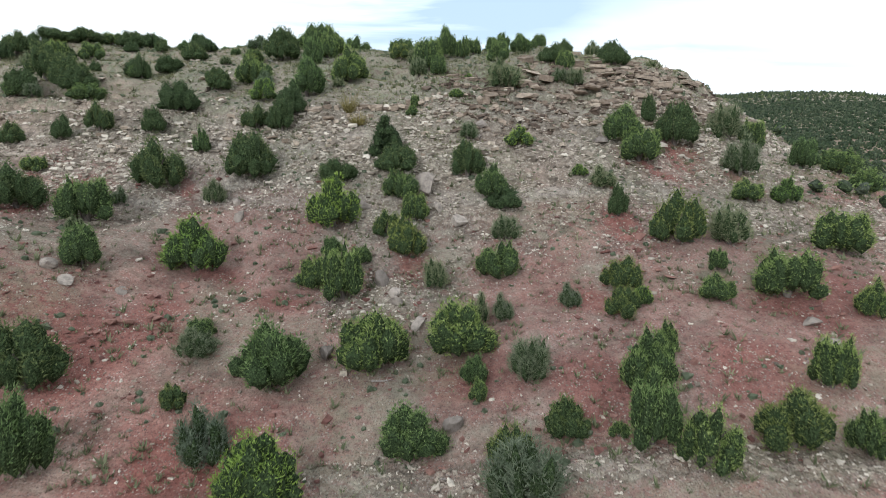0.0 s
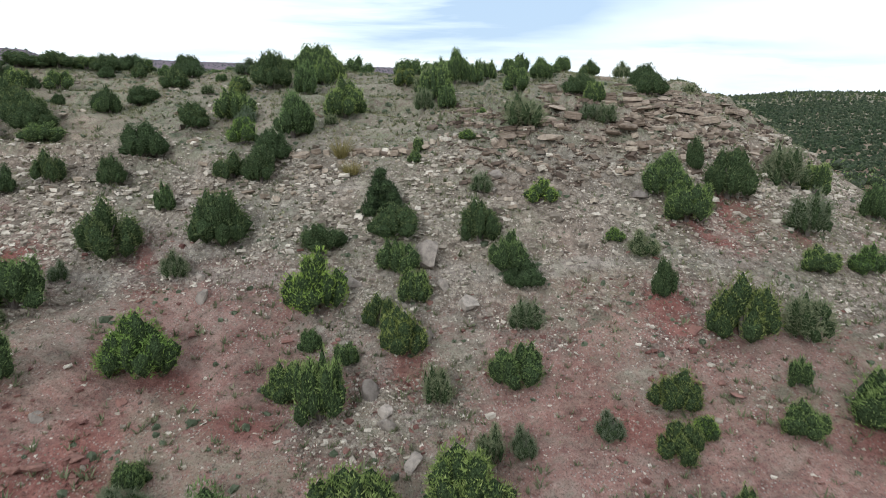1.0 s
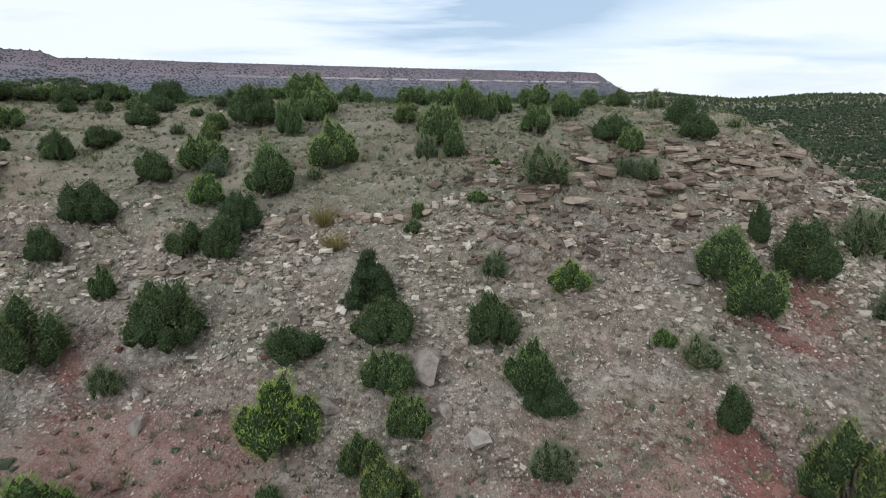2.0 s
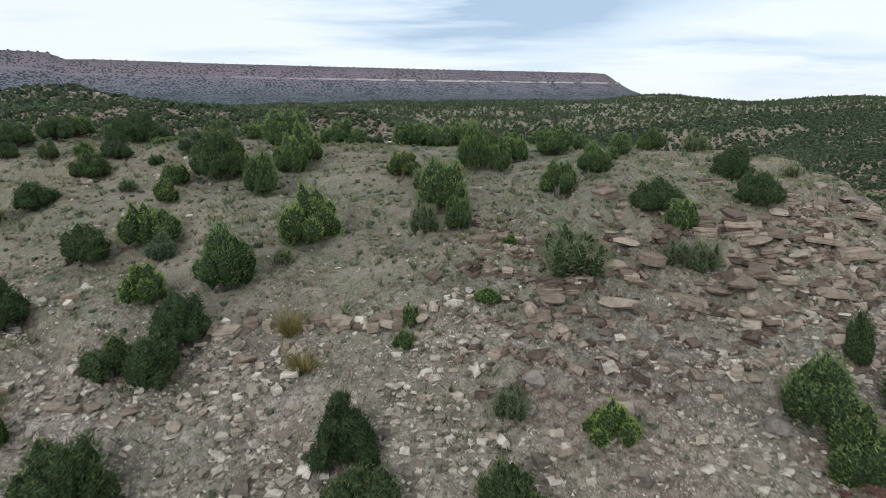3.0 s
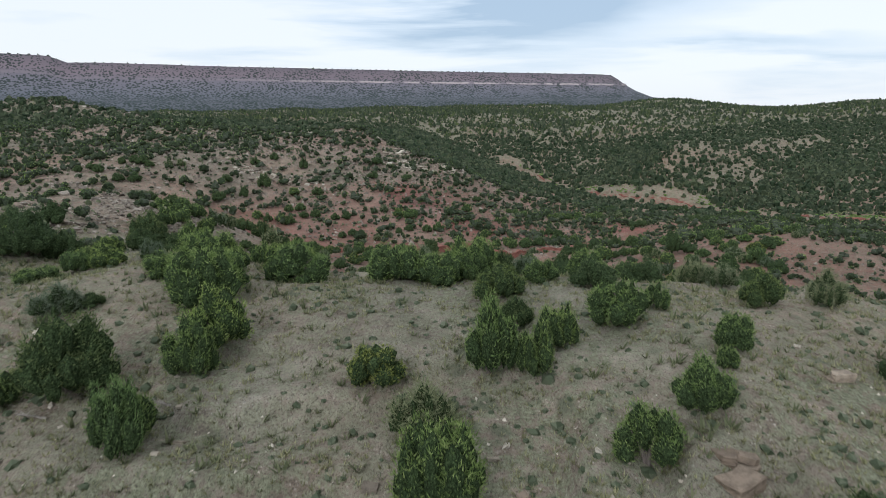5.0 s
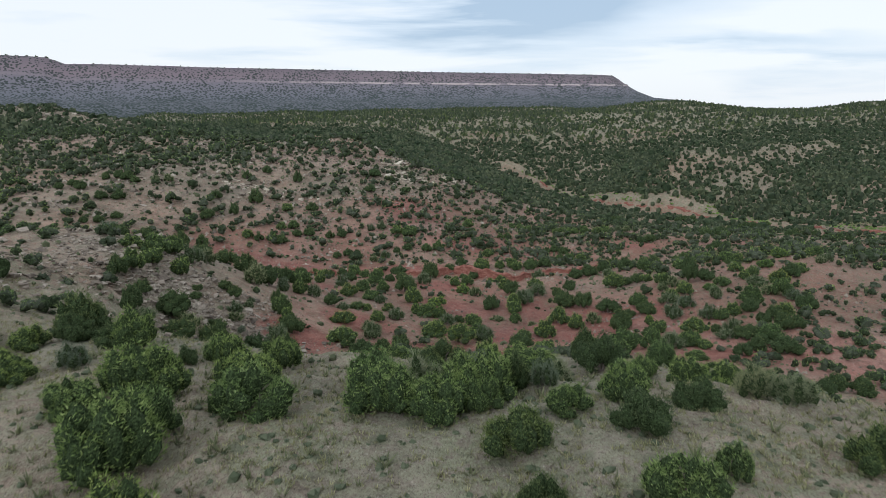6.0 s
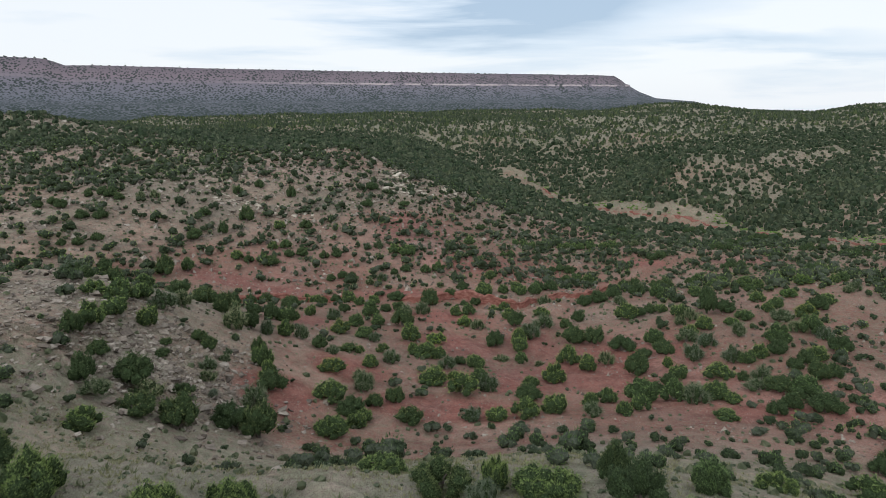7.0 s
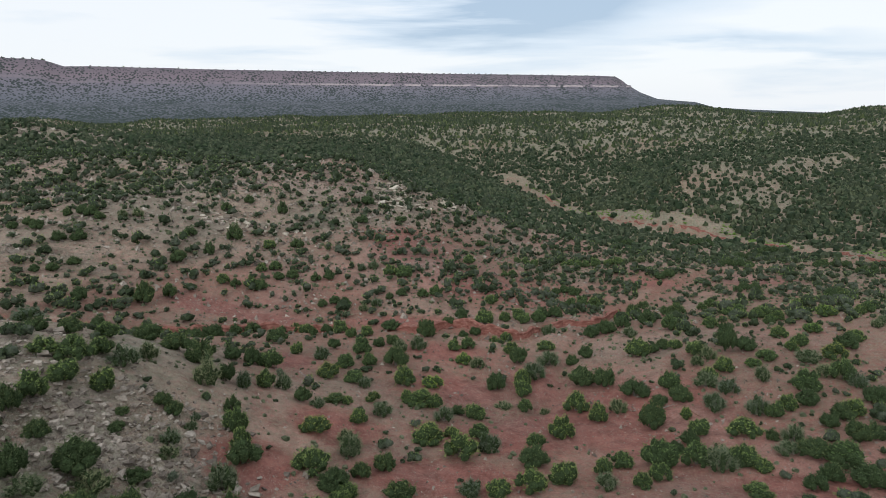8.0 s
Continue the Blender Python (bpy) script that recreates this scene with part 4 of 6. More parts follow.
DARK_JUNIPERS_E = [
    (32.2, 225.3, 3.3, 2.8), (49.0, 226.5, 2.8, 2.2), (-53.1, 228.1, 5.0, 5.4), (35.5, 228.4, 3.8, 3.2),
    (59.5, 229.1, 3.6, 3.0), (-34.8, 229.6, 3.3, 3.2), (-58.8, 231.8, 6.3, 3.9), (63.1, 232.1, 4.1, 3.5),
    (-66.3, 236.2, 6.0, 4.1), (31.2, 238.2, 5.3, 5.8), (-55.5, 238.3, 3.3, 2.8), (73.0, 239.1, 5.2, 4.4),
    (60.6, 239.9, 5.0, 3.7), (-6.6, 240.4, 2.9, 2.0), (-52.2, 241.4, 3.8, 3.2), (-48.6, 242.6, 3.6, 4.2),
    (35.2, 247.9, 4.4, 2.5), (39.2, 248.3, 5.0, 3.7), (31.0, 252.5, 6.4, 4.4), (1.3, 256.6, 4.5, 4.8),
    (25.6, 259.2, 5.3, 4.9), (20.7, 260.2, 6.0, 5.2), (-21.8, 262.3, 6.0, 5.2), (82.1, 268.7, 5.3, 4.5),
]
DARK_JUNIPERS_F = [
    (60.4, 271.2, 5.2, 4.0), (56.2, 272.1, 5.1, 8.6), (-93.7, 272.8, 3.6, 3.0), (-104.1, 273.0, 3.3, 2.8),
    (-38.9, 273.6, 3.6, 3.1), (-97.6, 274.7, 4.2, 3.6), (7.3, 275.6, 5.0, 4.9), (-90.1, 275.8, 4.1, 3.5),
    (-100.8, 276.1, 3.7, 3.2), (20.7, 276.5, 3.7, 3.1), (40.3, 276.6, 3.4, 2.9), (-28.5, 279.5, 3.3, 2.8),
    (-85.0, 279.5, 3.8, 3.2), (24.3, 279.6, 4.2, 3.6), (43.6, 279.7, 3.9, 3.3), (-77.5, 281.2, 4.9, 4.1),
    (-81.2, 282.6, 4.3, 3.7), (-25.2, 282.6, 3.8, 3.3), (-56.0, 282.6, 6.2, 4.6), (-74.5, 285.1, 6.5, 5.5),
    (-114.9, 292.3, 5.4, 4.9), (-50.0, 295.5, 3.3, 2.8), (-17.5, 295.8, 5.6, 6.3), (-72.9, 296.3, 4.3, 3.6),
]
DARK_JUNIPERS_G = [
    (-46.7, 298.6, 3.8, 3.2), (28.8, 299.3, 4.6, 3.9), (-68.6, 299.4, 4.9, 4.2), (-7.4, 301.7, 3.3, 2.8),
    (-134.0, 301.8, 3.4, 2.9), (33.4, 302.4, 5.2, 4.5), (-101.7, 302.6, 6.4, 8.1), (-4.1, 304.7, 3.8, 3.2),
    (-130.6, 304.9, 3.9, 3.3), (34.8, 304.9, 4.3, 3.6), (-29.4, 307.2, 5.9, 3.7), (39.1, 308.0, 4.9, 4.2),
    (46.9, 311.2, 5.3, 5.2), (-12.3, 311.5, 3.9, 3.3), (-128.2, 312.5, 5.0, 3.1), (-8.4, 314.6, 4.5, 3.8),
    (16.7, 322.9, 4.6, 3.9), (-53.8, 323.4, 3.4, 2.9), (-139.8, 323.9, 4.7, 4.0), (-47.0, 325.1, 4.5, 3.8),
    (21.3, 326.0, 5.3, 4.5), (42.2, 326.1, 4.7, 4.0), (-83.2, 326.4, 3.9, 3.3), (-50.4, 326.5, 3.9, 3.3),
]
DARK_JUNIPERS_H = [
    (56.7, 326.5, 4.3, 3.7), (-135.1, 327.0, 5.5, 4.6), (-157.4, 327.2, 3.7, 3.1), (-75.4, 328.1, 5.1, 4.3),
    (-150.1, 328.8, 4.8, 4.1), (46.9, 329.2, 5.4, 4.6), (-79.3, 329.5, 4.5, 3.8), (61.0, 329.6, 5.0, 4.2),
    (-153.8, 330.2, 4.2, 3.6), (-103.9, 331.5, 6.1, 5.0), (109.6, 332.2, 4.7, 4.0), (-32.9, 332.5, 3.3, 2.8),
    (114.3, 335.3, 5.5, 4.1), (-29.6, 335.6, 3.8, 3.3), (-72.0, 337.3, 4.0, 3.4), (-68.0, 340.4, 4.6, 3.9),
    (-60.1, 341.1, 4.0, 3.4), (-97.5, 341.7, 4.2, 5.7), (-136.9, 343.7, 4.0, 3.4), (-148.8, 343.7, 4.0, 3.4),
    (-56.1, 344.2, 4.6, 3.9), (-140.8, 345.4, 5.2, 4.4), (50.6, 346.7, 4.1, 3.5), (-144.8, 346.8, 4.6, 3.9),
]
DARK_JUNIPERS_I = [
    (-107.2, 349.1, 5.4, 4.2), (54.8, 349.8, 4.8, 4.1), (89.0, 355.2, 3.3, 2.8), (-93.3, 355.8, 6.1, 7.5),
    (95.7, 356.8, 4.3, 3.7), (92.3, 358.3, 3.8, 3.3), (25.3, 362.4, 3.6, 3.1), (-72.2, 362.8, 5.5, 4.3),
    (32.5, 364.1, 4.7, 4.0), (28.9, 365.5, 4.2, 3.5), (-103.4, 375.7, 4.7, 4.1), (-83.5, 384.1, 4.3, 6.5),
    (-98.0, 386.4, 4.8, 4.3), (70.7, 392.5, 4.7, 4.0), (-53.0, 394.9, 6.0, 4.2), (75.3, 395.7, 5.4, 4.6),
    (-38.2, 410.0, 6.2, 2.9), (-3.3, 411.9, 5.0, 3.7), (161.6, 413.1, 3.6, 3.1), (172.6, 413.1, 3.6, 3.1),
    (-53.8, 414.3, 6.4, 5.0), (168.9, 414.8, 4.7, 4.0), (165.3, 416.2, 4.2, 3.6), (109.2, 431.5, 4.3, 3.7),
]
DARK_JUNIPERS_J = [
    (122.1, 431.5, 4.3, 3.7), (117.8, 433.2, 5.6, 4.8), (167.2, 433.7, 4.6, 3.9), (153.5, 433.7, 4.6, 3.9),
    (113.5, 434.6, 5.0, 4.2), (162.7, 435.4, 5.9, 5.0), (158.1, 436.8, 5.3, 4.5), (145.7, 481.5, 4.2, 3.5),
    (133.2, 481.5, 4.2, 3.5), (141.6, 483.2, 5.4, 4.6), (137.4, 484.6, 4.8, 4.1), (78.6, 504.3, 4.2, 3.6),
    (168.1, 504.6, 4.3, 3.7), (155.2, 504.6, 4.3, 3.7), (163.8, 506.3, 5.6, 4.8), (82.9, 507.4, 4.9, 4.1),
    (159.5, 507.7, 5.0, 4.2), (172.4, 507.7, 5.0, 4.2), (121.4, 516.3, 4.8, 4.1), (130.9, 518.1, 6.2, 5.3),
    (126.2, 519.5, 5.5, 4.7),
]
GREEN_SHRUBS = [
    (-9.6, 31.9, 4.5, 5.0), (15.6, 51.3, 1.8, 1.7), (-21.5, 57.8, 5.5, 5.4), (-10.5, 64.4, 5.2, 5.6),
    (14.4, 71.9, 1.8, 1.5), (36.4, 72.0, 3.2, 3.2), (8.3, 75.7, 3.2, 2.6), (1.6, 84.0, 1.8, 1.2),
    (-21.7, 84.5, 3.4, 3.2), (3.3, 91.4, 1.2, 1.0), (38.2, 240.1, 2.4, 2.9), (-12.6, 252.6, 5.0, 2.7),
    (58.6, 261.2, 4.2, 2.1), (-6.4, 271.2, 4.2, 3.4), (80.1, 280.7, 4.8, 2.8), (90.4, 295.4, 6.1, 3.4),
]
YELLOW_SHRUBS = [
    (3.8, 34.8, 2.9, 3.1), (19.7, 35.2, 4.5, 4.1), (7.4, 37.5, 2.9, 2.7), (-17.1, 40.2, 1.9, 1.9),
    (13.7, 49.8, 2.9, 2.8), (14.7, 54.4, 3.4, 3.0), (21.2, 60.3, 4.9, 5.2), (-3.4, 60.3, 4.0, 4.0),
    (-5.2, 62.9, 2.7, 2.7), (-27.2, 100.8, 2.4, 2.7), (-6.4, 107.4, 3.4, 2.8), (20.3, 119.2, 3.4, 3.0),
    (1.2, 120.2, 4.2, 3.2), (-29.9, 218.9, 5.5, 2.9), (-30.0, 234.0, 4.5, 2.0), (-23.3, 238.8, 3.5, 2.3),
    (-34.5, 248.8, 5.6, 3.6), (76.6, 262.4, 5.8, 4.3),
]
SAGEBRUSH_A = [
    (4.5, 31.9, 4.7, 4.2), (-13.8, 36.0, 3.4, 3.8), (5.9, 43.3, 3.2, 3.4), (-17.4, 45.6, 3.1, 2.6),
    (4.7, 51.0, 1.8, 2.6), (2.7, 51.0, 2.0, 2.9), (10.0, 51.8, 2.0, 2.3), (-0.7, 56.2, 2.4, 3.1),
    (-32.2, 58.7, 1.7, 1.6), (25.8, 60.6, 4.0, 4.1), (5.9, 63.1, 3.0, 2.8), (-31.6, 66.0, 1.8, 2.1),
    (-22.8, 67.7, 2.5, 2.9), (16.6, 70.8, 3.0, 2.7), (2.8, 76.7, 2.3, 2.3), (33.4, 76.8, 4.3, 4.9),
    (-50.2, 85.4, 2.4, 2.2), (35.4, 86.3, 4.8, 5.5), (16.4, 87.0, 2.7, 2.6), (14.6, 87.1, 2.3, 2.1),
    (7.6, 87.4, 5.5, 4.1), (-13.1, 88.7, 1.6, 1.4), (-22.9, 90.1, 2.5, 2.4), (-3.2, 93.1, 2.6, 3.0),
]
SAGEBRUSH_B = [
    (-56.0, 96.3, 3.0, 2.4), (-31.5, 102.5, 1.9, 1.5), (-3.2, 103.1, 3.9, 4.0), (-29.7, 114.0, 3.8, 2.7),
    (33.9, 114.5, 1.8, 1.4), (25.3, 120.2, 2.9, 3.1), (-30.8, 130.3, 2.4, 2.1), (-5.2, 130.6, 4.0, 4.3),
    (21.5, 132.0, 3.8, 2.5), (3.7, 133.1, 2.4, 2.4), (19.8, 133.6, 3.6, 2.9), (5.3, 141.1, 4.1, 2.9),
    (-1.3, 145.6, 3.0, 2.4), (-49.8, 176.2, 4.4, 2.1), (-45.9, 182.0, 4.6, 3.0), (-36.1, 194.3, 4.6, 4.5),
    (-43.6, 195.3, 3.4, 1.8), (-44.6, 198.2, 3.5, 2.6), (-44.1, 203.4, 2.3, 1.8), (-3.1, 205.7, 4.5, 2.6),
    (-44.7, 206.7, 1.9, 1.4), (17.3, 208.7, 4.2, 2.7), (-57.9, 212.0, 5.4, 3.9), (-22.8, 213.9, 4.3, 3.8),
]
SAGEBRUSH_C = [
    (36.8, 216.0, 5.6, 4.0), (-24.1, 218.0, 4.0, 2.9), (-57.2, 218.6, 3.6, 3.6), (-47.9, 219.3, 5.1, 6.0),
    (48.8, 219.7, 5.4, 2.1), (-78.5, 220.1, 5.6, 3.3), (38.2, 221.4, 4.8, 2.6), (-0.5, 222.6, 4.6, 4.0),
    (51.2, 224.1, 4.4, 3.8), (-44.2, 225.6, 3.2, 3.7), (-32.0, 228.8, 3.2, 2.1), (-39.1, 232.1, 3.3, 3.8),
    (-20.7, 233.0, 4.4, 3.5), (-9.1, 235.3, 4.5, 3.3), (50.9, 237.9, 4.8, 4.2), (43.8, 241.5, 5.5, 4.2),
    (-26.2, 245.8, 3.0, 3.0), (26.3, 246.4, 4.3, 3.4), (2.6, 246.8, 4.2, 1.4), (73.5, 246.8, 4.0, 3.3),
    (11.4, 247.3, 2.5, 1.8), (49.0, 249.0, 5.1, 3.8), (57.1, 252.3, 4.0, 3.9), (70.3, 253.0, 5.5, 2.7),
]
SAGEBRUSH_D = [
    (45.7, 253.0, 5.9, 3.6), (70.6, 261.2, 6.4, 3.1), (-39.0, 261.3, 4.0, 3.7), (47.4, 264.6, 3.5, 3.0),
    (10.3, 264.8, 6.1, 4.6), (51.0, 267.7, 4.1, 3.5), (-2.9, 268.3, 4.1, 3.4), (14.4, 274.0, 6.4, 4.2),
    (-22.4, 276.3, 4.4, 3.7), (-18.1, 279.4, 5.0, 4.3), (96.1, 281.8, 3.4, 2.9), (99.4, 284.9, 3.9, 3.3),
    (38.7, 295.9, 4.9, 3.2), (17.5, 308.2, 5.1, 4.2), (-40.0, 322.0, 3.7, 3.1), (-36.3, 325.1, 4.2, 3.6),
    (-131.1, 348.9, 3.9, 3.3), (-127.2, 352.0, 4.5, 3.8), (-46.3, 353.4, 4.2, 3.5), (-42.1, 356.5, 4.8, 4.1),
    (63.6, 425.1, 3.6, 3.1), (70.8, 426.8, 4.7, 4.0), (67.2, 428.2, 4.2, 3.5),
]
GRASS_CLUMPS = [
    (-9.7, 79.7, 2.8, 1.9), (-11.1, 82.1, 2.5, 2.8),
]
PINYONS = [
    (-6.1, 74.1, 4.1, 5.6),
]
PLANTS = (("J", JUNIPERS_A), ("J", JUNIPERS_B), ("J", JUNIPERS_C), ("J", JUNIPERS_D), ("J", JUNIPERS_E), ("J", JUNIPERS_F), ("J", JUNIPERS_G), ("J", JUNIPERS_H), ("J", JUNIPERS_I), ("J", JUNIPERS_J), ("D", DARK_JUNIPERS_A), ("D", DARK_JUNIPERS_B), ("D", DARK_JUNIPERS_C), ("D", DARK_JUNIPERS_D), ("D", DARK_JUNIPERS_E), ("D", DARK_JUNIPERS_F), ("D", DARK_JUNIPERS_G), ("D", DARK_JUNIPERS_H), ("D", DARK_JUNIPERS_I), ("D", DARK_JUNIPERS_J), ("B", GREEN_SHRUBS), ("Y", YELLOW_SHRUBS), ("S", SAGEBRUSH_A), ("S", SAGEBRUSH_B), ("S", SAGEBRUSH_C), ("S", SAGEBRUSH_D), ("G", GRASS_CLUMPS), ("P", PINYONS))
for kind, places in PLANTS:
    for row in places:
        plant(*row, kind)



# ---- boulders and slabs ----
def boulder_points(rng, wide, deep, high, cuts=11):
    """An angular stone: a ball with flats struck off it."""
    bm = bmesh.new()
    bmesh.ops.create_icosphere(bm, subdivisions=2, radius=1.0)
    points = np.array([v.co for v in bm.verts])
    faces = [[v.index for v in f.verts] for f in bm.faces]
    bm.free()
    for _ in range(cuts):
        way = rng.normal(size=3)
        way /= np.linalg.norm(way)
        over = np.maximum(points @ way - rng.uniform(0.38, 0.72), 0)
        points = points - over[:, None] * way
    points += rng.normal(0, 0.012, points.shape)
    points /= np.abs(points).max(0)
    return points * (wide / 2, deep / 2, high / 2), faces


def slab_mesh(rng, long, deep, thick):
    """A bedded slab: a ragged outline, split through its thickness, edges worn."""
    n = 8
    turn = np.linspace(0, 2 * np.pi, n, endpoint=False) + rng.uniform(-0.3, 0.3, n)
    square = 1 / np.maximum(np.abs(np.cos(turn)), np.abs(np.sin(turn)))
    ring = np.stack([np.cos(turn) * square * long / 2 * rng.uniform(0.65, 1.05, n), np.sin(turn) * square * deep / 2 * rng.uniform(0.65, 1.05, n)], 1)
    points, levels = [], ((-0.5, 0.93), (-0.12, 1.0), (0.08, 0.95), (0.42, 1.0), (0.5, 0.9))
    for k, (up, shrink) in enumerate(levels):
        jog = rng.uniform(0.96, 1.04, (n, 1))
        points += [(*p, up * thick + rng.normal(0, 0.02)) for p in ring * shrink * jog]
    faces = [(k * n + i, k * n + (i + 1) % n, (k + 1) * n + (i + 1) % n, (k + 1) * n + i) for k in range(len(levels) - 1) for i in range(n)]
    top, base = len(points), (len(levels) - 1) * n
    points.append((0, 0, 0.5 * thick))
    tri = [(base + i, base + (i + 1) % n, top) for i in range(n)]
    both = [f[:3] for f in faces] + [(f[0], f[2], f[3]) for f in faces] + tri
    return points, both


BOULDERS = [  # x, y, width, height
    (-1.8, 68.7, 2.6, 3.3),
    (-5.3, 56.4, 1.5, 1.8),
    (-4.0, 54.8, 1.2, 1.1),
    (1.4, 65.1, 2.1, 1.6),
    (-19.8, 65.7, 1.5, 1.3),
    (-25.2, 51.4, 1.2, 0.7),
    (-8.5, 46.4, 1.8, 1.2),
    (-2.0, 50.8, 1.4, 1.1),
    (-28.6, 50.3, 1.6, 0.9),
    (-30.5, 51.1, 1.7, 1.0),
    (-3.9, 53.9, 1.4, 1.0),
    (-1.5, 61.9, 1.3, 1.1),
    (-0.5, 66.9, 1.1, 1.2),
    (4.4, 78.8, 1.7, 1.2),
    (3.9, 77.5, 1.4, 1.0),
    (17.4, 76.7, 1.9, 1.0),
    (27.1, 45.2, 1.6, 0.7),
    (27.3, 48.3, 1.9, 0.7),
    (27.3, 44.3, 1.7, 0.5),
    (0.6, 38.5, 1.4, 1.3),
    (-20.5, 67.7, 0.9, 0.8),
    (-7.8, 66.5, 1.7, 1.1),
]
SLABS = [  # x, y, width, height
    (11.5, 98.4, 2.2, 1.4),
    (12.4, 95.1, 1.8, 1.2),
    (13.9, 95.8, 1.2, 0.9),
    (1.3, 91.2, 1.7, 0.8),
    (-8.1, 83.2, 1.9, 0.9),
    (-9.4, 83.4, 1.6, 0.8),
    (-5.3, 83.3, 1.6, 1.0),
    (-6.7, 82.9, 1.0, 0.8),
    (-4.0, 83.8, 1.3, 1.0),
    (-4.1, 82.4, 0.9, 1.1),
    (-8.3, 82.7, 0.6, 1.1),
    (-7.2, 83.5, 1.3, 0.7),
    (-8.9, 83.6, 1.0, 0.6),
    (-8.4, 81.1, 0.7, 0.9),
    (-13.7, 82.5, 1.3, 0.9),
    (-12.6, 82.3, 0.8, 1.0),
    (-16.6, 82.0, 1.9, 0.9),
    (-15.2, 81.8, 2.2, 0.7),
    (11.2, 85.8, 1.1, 0.6),
    (0.4, 84.1, 0.6, 0.6),
    (1.1, 81.7, 0.7, 0.5),
]


def boulder(x, y, width, high, seed, tilt):
    rng = np.random.default_rng(seed)
    points, faces = boulder_points(rng, width, width * rng.uniform(0.7, 1.0), high, 11 if tilt < 20 else 7)
    ob = new("boulder", mesh_from("boulder", points, faces, GREY_STONE))
    ob.matrix_basis = Matrix.Translation((x, y, float(land(x, y)) + 0.22 * high)) @ Euler((radians(rng.uniform(-tilt, tilt)), radians(rng.uniform(-tilt, tilt)), rng.uniform(0, 6.28))).to_matrix().to_4x4()
    return ob


for n, (x, y, width, high) in enumerate(BOULDERS):
    big = width > 2.2
    tagged(boulder(x, y, width, high, 300 + n, 12), "large pale grey boulder lodged upright on the red slope" if big else "grey weathered boulder half sunk in the stony slope", "boulder", "boulders on the slope")
for n, (x, y, width, high) in enumerate(SLABS):
    rng = np.random.default_rng(500 + n)
    points, faces = slab_mesh(rng, width, width * 0.7, max(0.35, high * 0.6))
    ob = new("rock_slab", mesh_from("rock_slab", points, faces, LEDGE_STONE))
    ob.matrix_basis = Matrix.Translation((x, y, float(land(x, y)) + 0.12 * high)) @ Euler((radians(rng.uniform(2, 22)), radians(rng.uniform(-10, 10)), radians(rng.uniform(-25, 25)))).to_matrix().to_4x4()
    tagged(ob, "pinkish tan sandstone slab tilted out of the slope", "rock", "slabs on the slope")


# ---- ledges of bedded rock, piece by piece, along the contours of the spur ----
def contour(x, level, low=40.0, high=125.0):
    """How far up the front of the spur its swell first reaches that level."""
    y = np.arange(low, high, 0.25)
    up = swell(np.full_like(y, x), y) >= level
    return y[np.argmax(up)] if up.any() else None


BANDS = [  # level, from x to x, chance, slab length, thickness
    (46.5, -34, -6, 0.3, 1.3, 0.30), (48.4, -30, -2, 0.3, 1.4, 0.30), (49.7, -18, 1, 0.85, 1.9, 0.45), (50.4, 3, 34, 0.9, 2.6, 0.5), (51.5, 4, 37, 0.8, 3.0, 0.5), (52.6, 6, 38, 0.75, 3.2, 0.5), (53.8, 9, 38, 0.6, 3.0, 0.45), (54.9, 15, 36, 0.4, 2.4, 0.4), (48.6, 9, 34, 0.5, 2.2, 0.35), (47.0, 10, 32, 0.3, 1.6, 0.3), (36.0, 14, 34, 0.5, 1.7, 0.3), (34.4, -27, -12, 0.4, 1.6, 0.3), (53.2, -46, -24, 0.35, 1.8, 0.35),
]
rng = np.random.default_rng(77)
patterns = {}
for tone, stone in (("pale", LOOSE_STONE), ("tan", LEDGE_STONE), ("red", RED_STONE)):
    patterns[tone] = [mesh_from("ledge_slab", *(slab_mesh(rng, 1.0, 0.75, 1.0) if k < 3 else boulder_points(rng, 1.0, 1.0, 1.3, 8)), stone) for k in range(9)]
for level, x0, x1, chance, long, thick in BANDS:
    x = float(x0)
    while x < x1:
        size = long * rng.choice((0.16, 0.24, 0.36, 0.6, 0.95))
        y = contour(x, level + 0.9 * (ripple(x, level, 6, 40) - 0.5))
        if y is not None and rng.uniform() < chance * (0.12 + 1.2 * step(0.4, 0.62, ripple(x, level * 3.0, 5, 45))):
            high = thick * rng.uniform(0.6, 1.5)
            ahead = contour(x + 2.0, level)
            along = math.atan2((ahead if ahead is not None else y) - y, 2.0) * 0.6
            y += rng.uniform(-0.7, 0.5)
            deep = size * rng.uniform(0.4, 0.8) + 0.3
            ob = part("ledge_slab", patterns["red" if level < 40 else "pale" if x < 2 else "tan"][rng.integers(9)], ground)
            ob.matrix_basis = Matrix.Translation((x, y, float(land(x, y + 0.25 * deep)) + 0.25 * high)) @ Euler((radians(rng.uniform(-14, 10)), radians(rng.uniform(-11, 11)), along + radians(rng.uniform(-50, 50)))).to_matrix().to_4x4() @ Matrix.Diagonal((size * 1.15, deep, high, 1))
        x += size * rng.uniform(0.7, 1.15)


# ---- stacked outcrops on the ridge ----
OUTCROPS = [  # x, y, width, number of beds
    (18.7, 91.2, 4.6, 5), (20.6, 88.9, 2.8, 4), (6.8, 86.1, 4.2, 3), (12.9, 97.0, 1.3, 3), (11.7, 99.6, 1.9, 2), (20.1, 107.3, 1.7, 2), (26.9, 99.9, 2.4, 3), (27.0, 96.0, 2.0, 2), (34.1, 107.1, 3.2, 3), (9.2, 86.9, 2.3, 2), (2.3, 86.5, 1.9, 2), (14.5, 89.9, 1.8, 2), (21.7, 103.4, 2.0, 2),
]


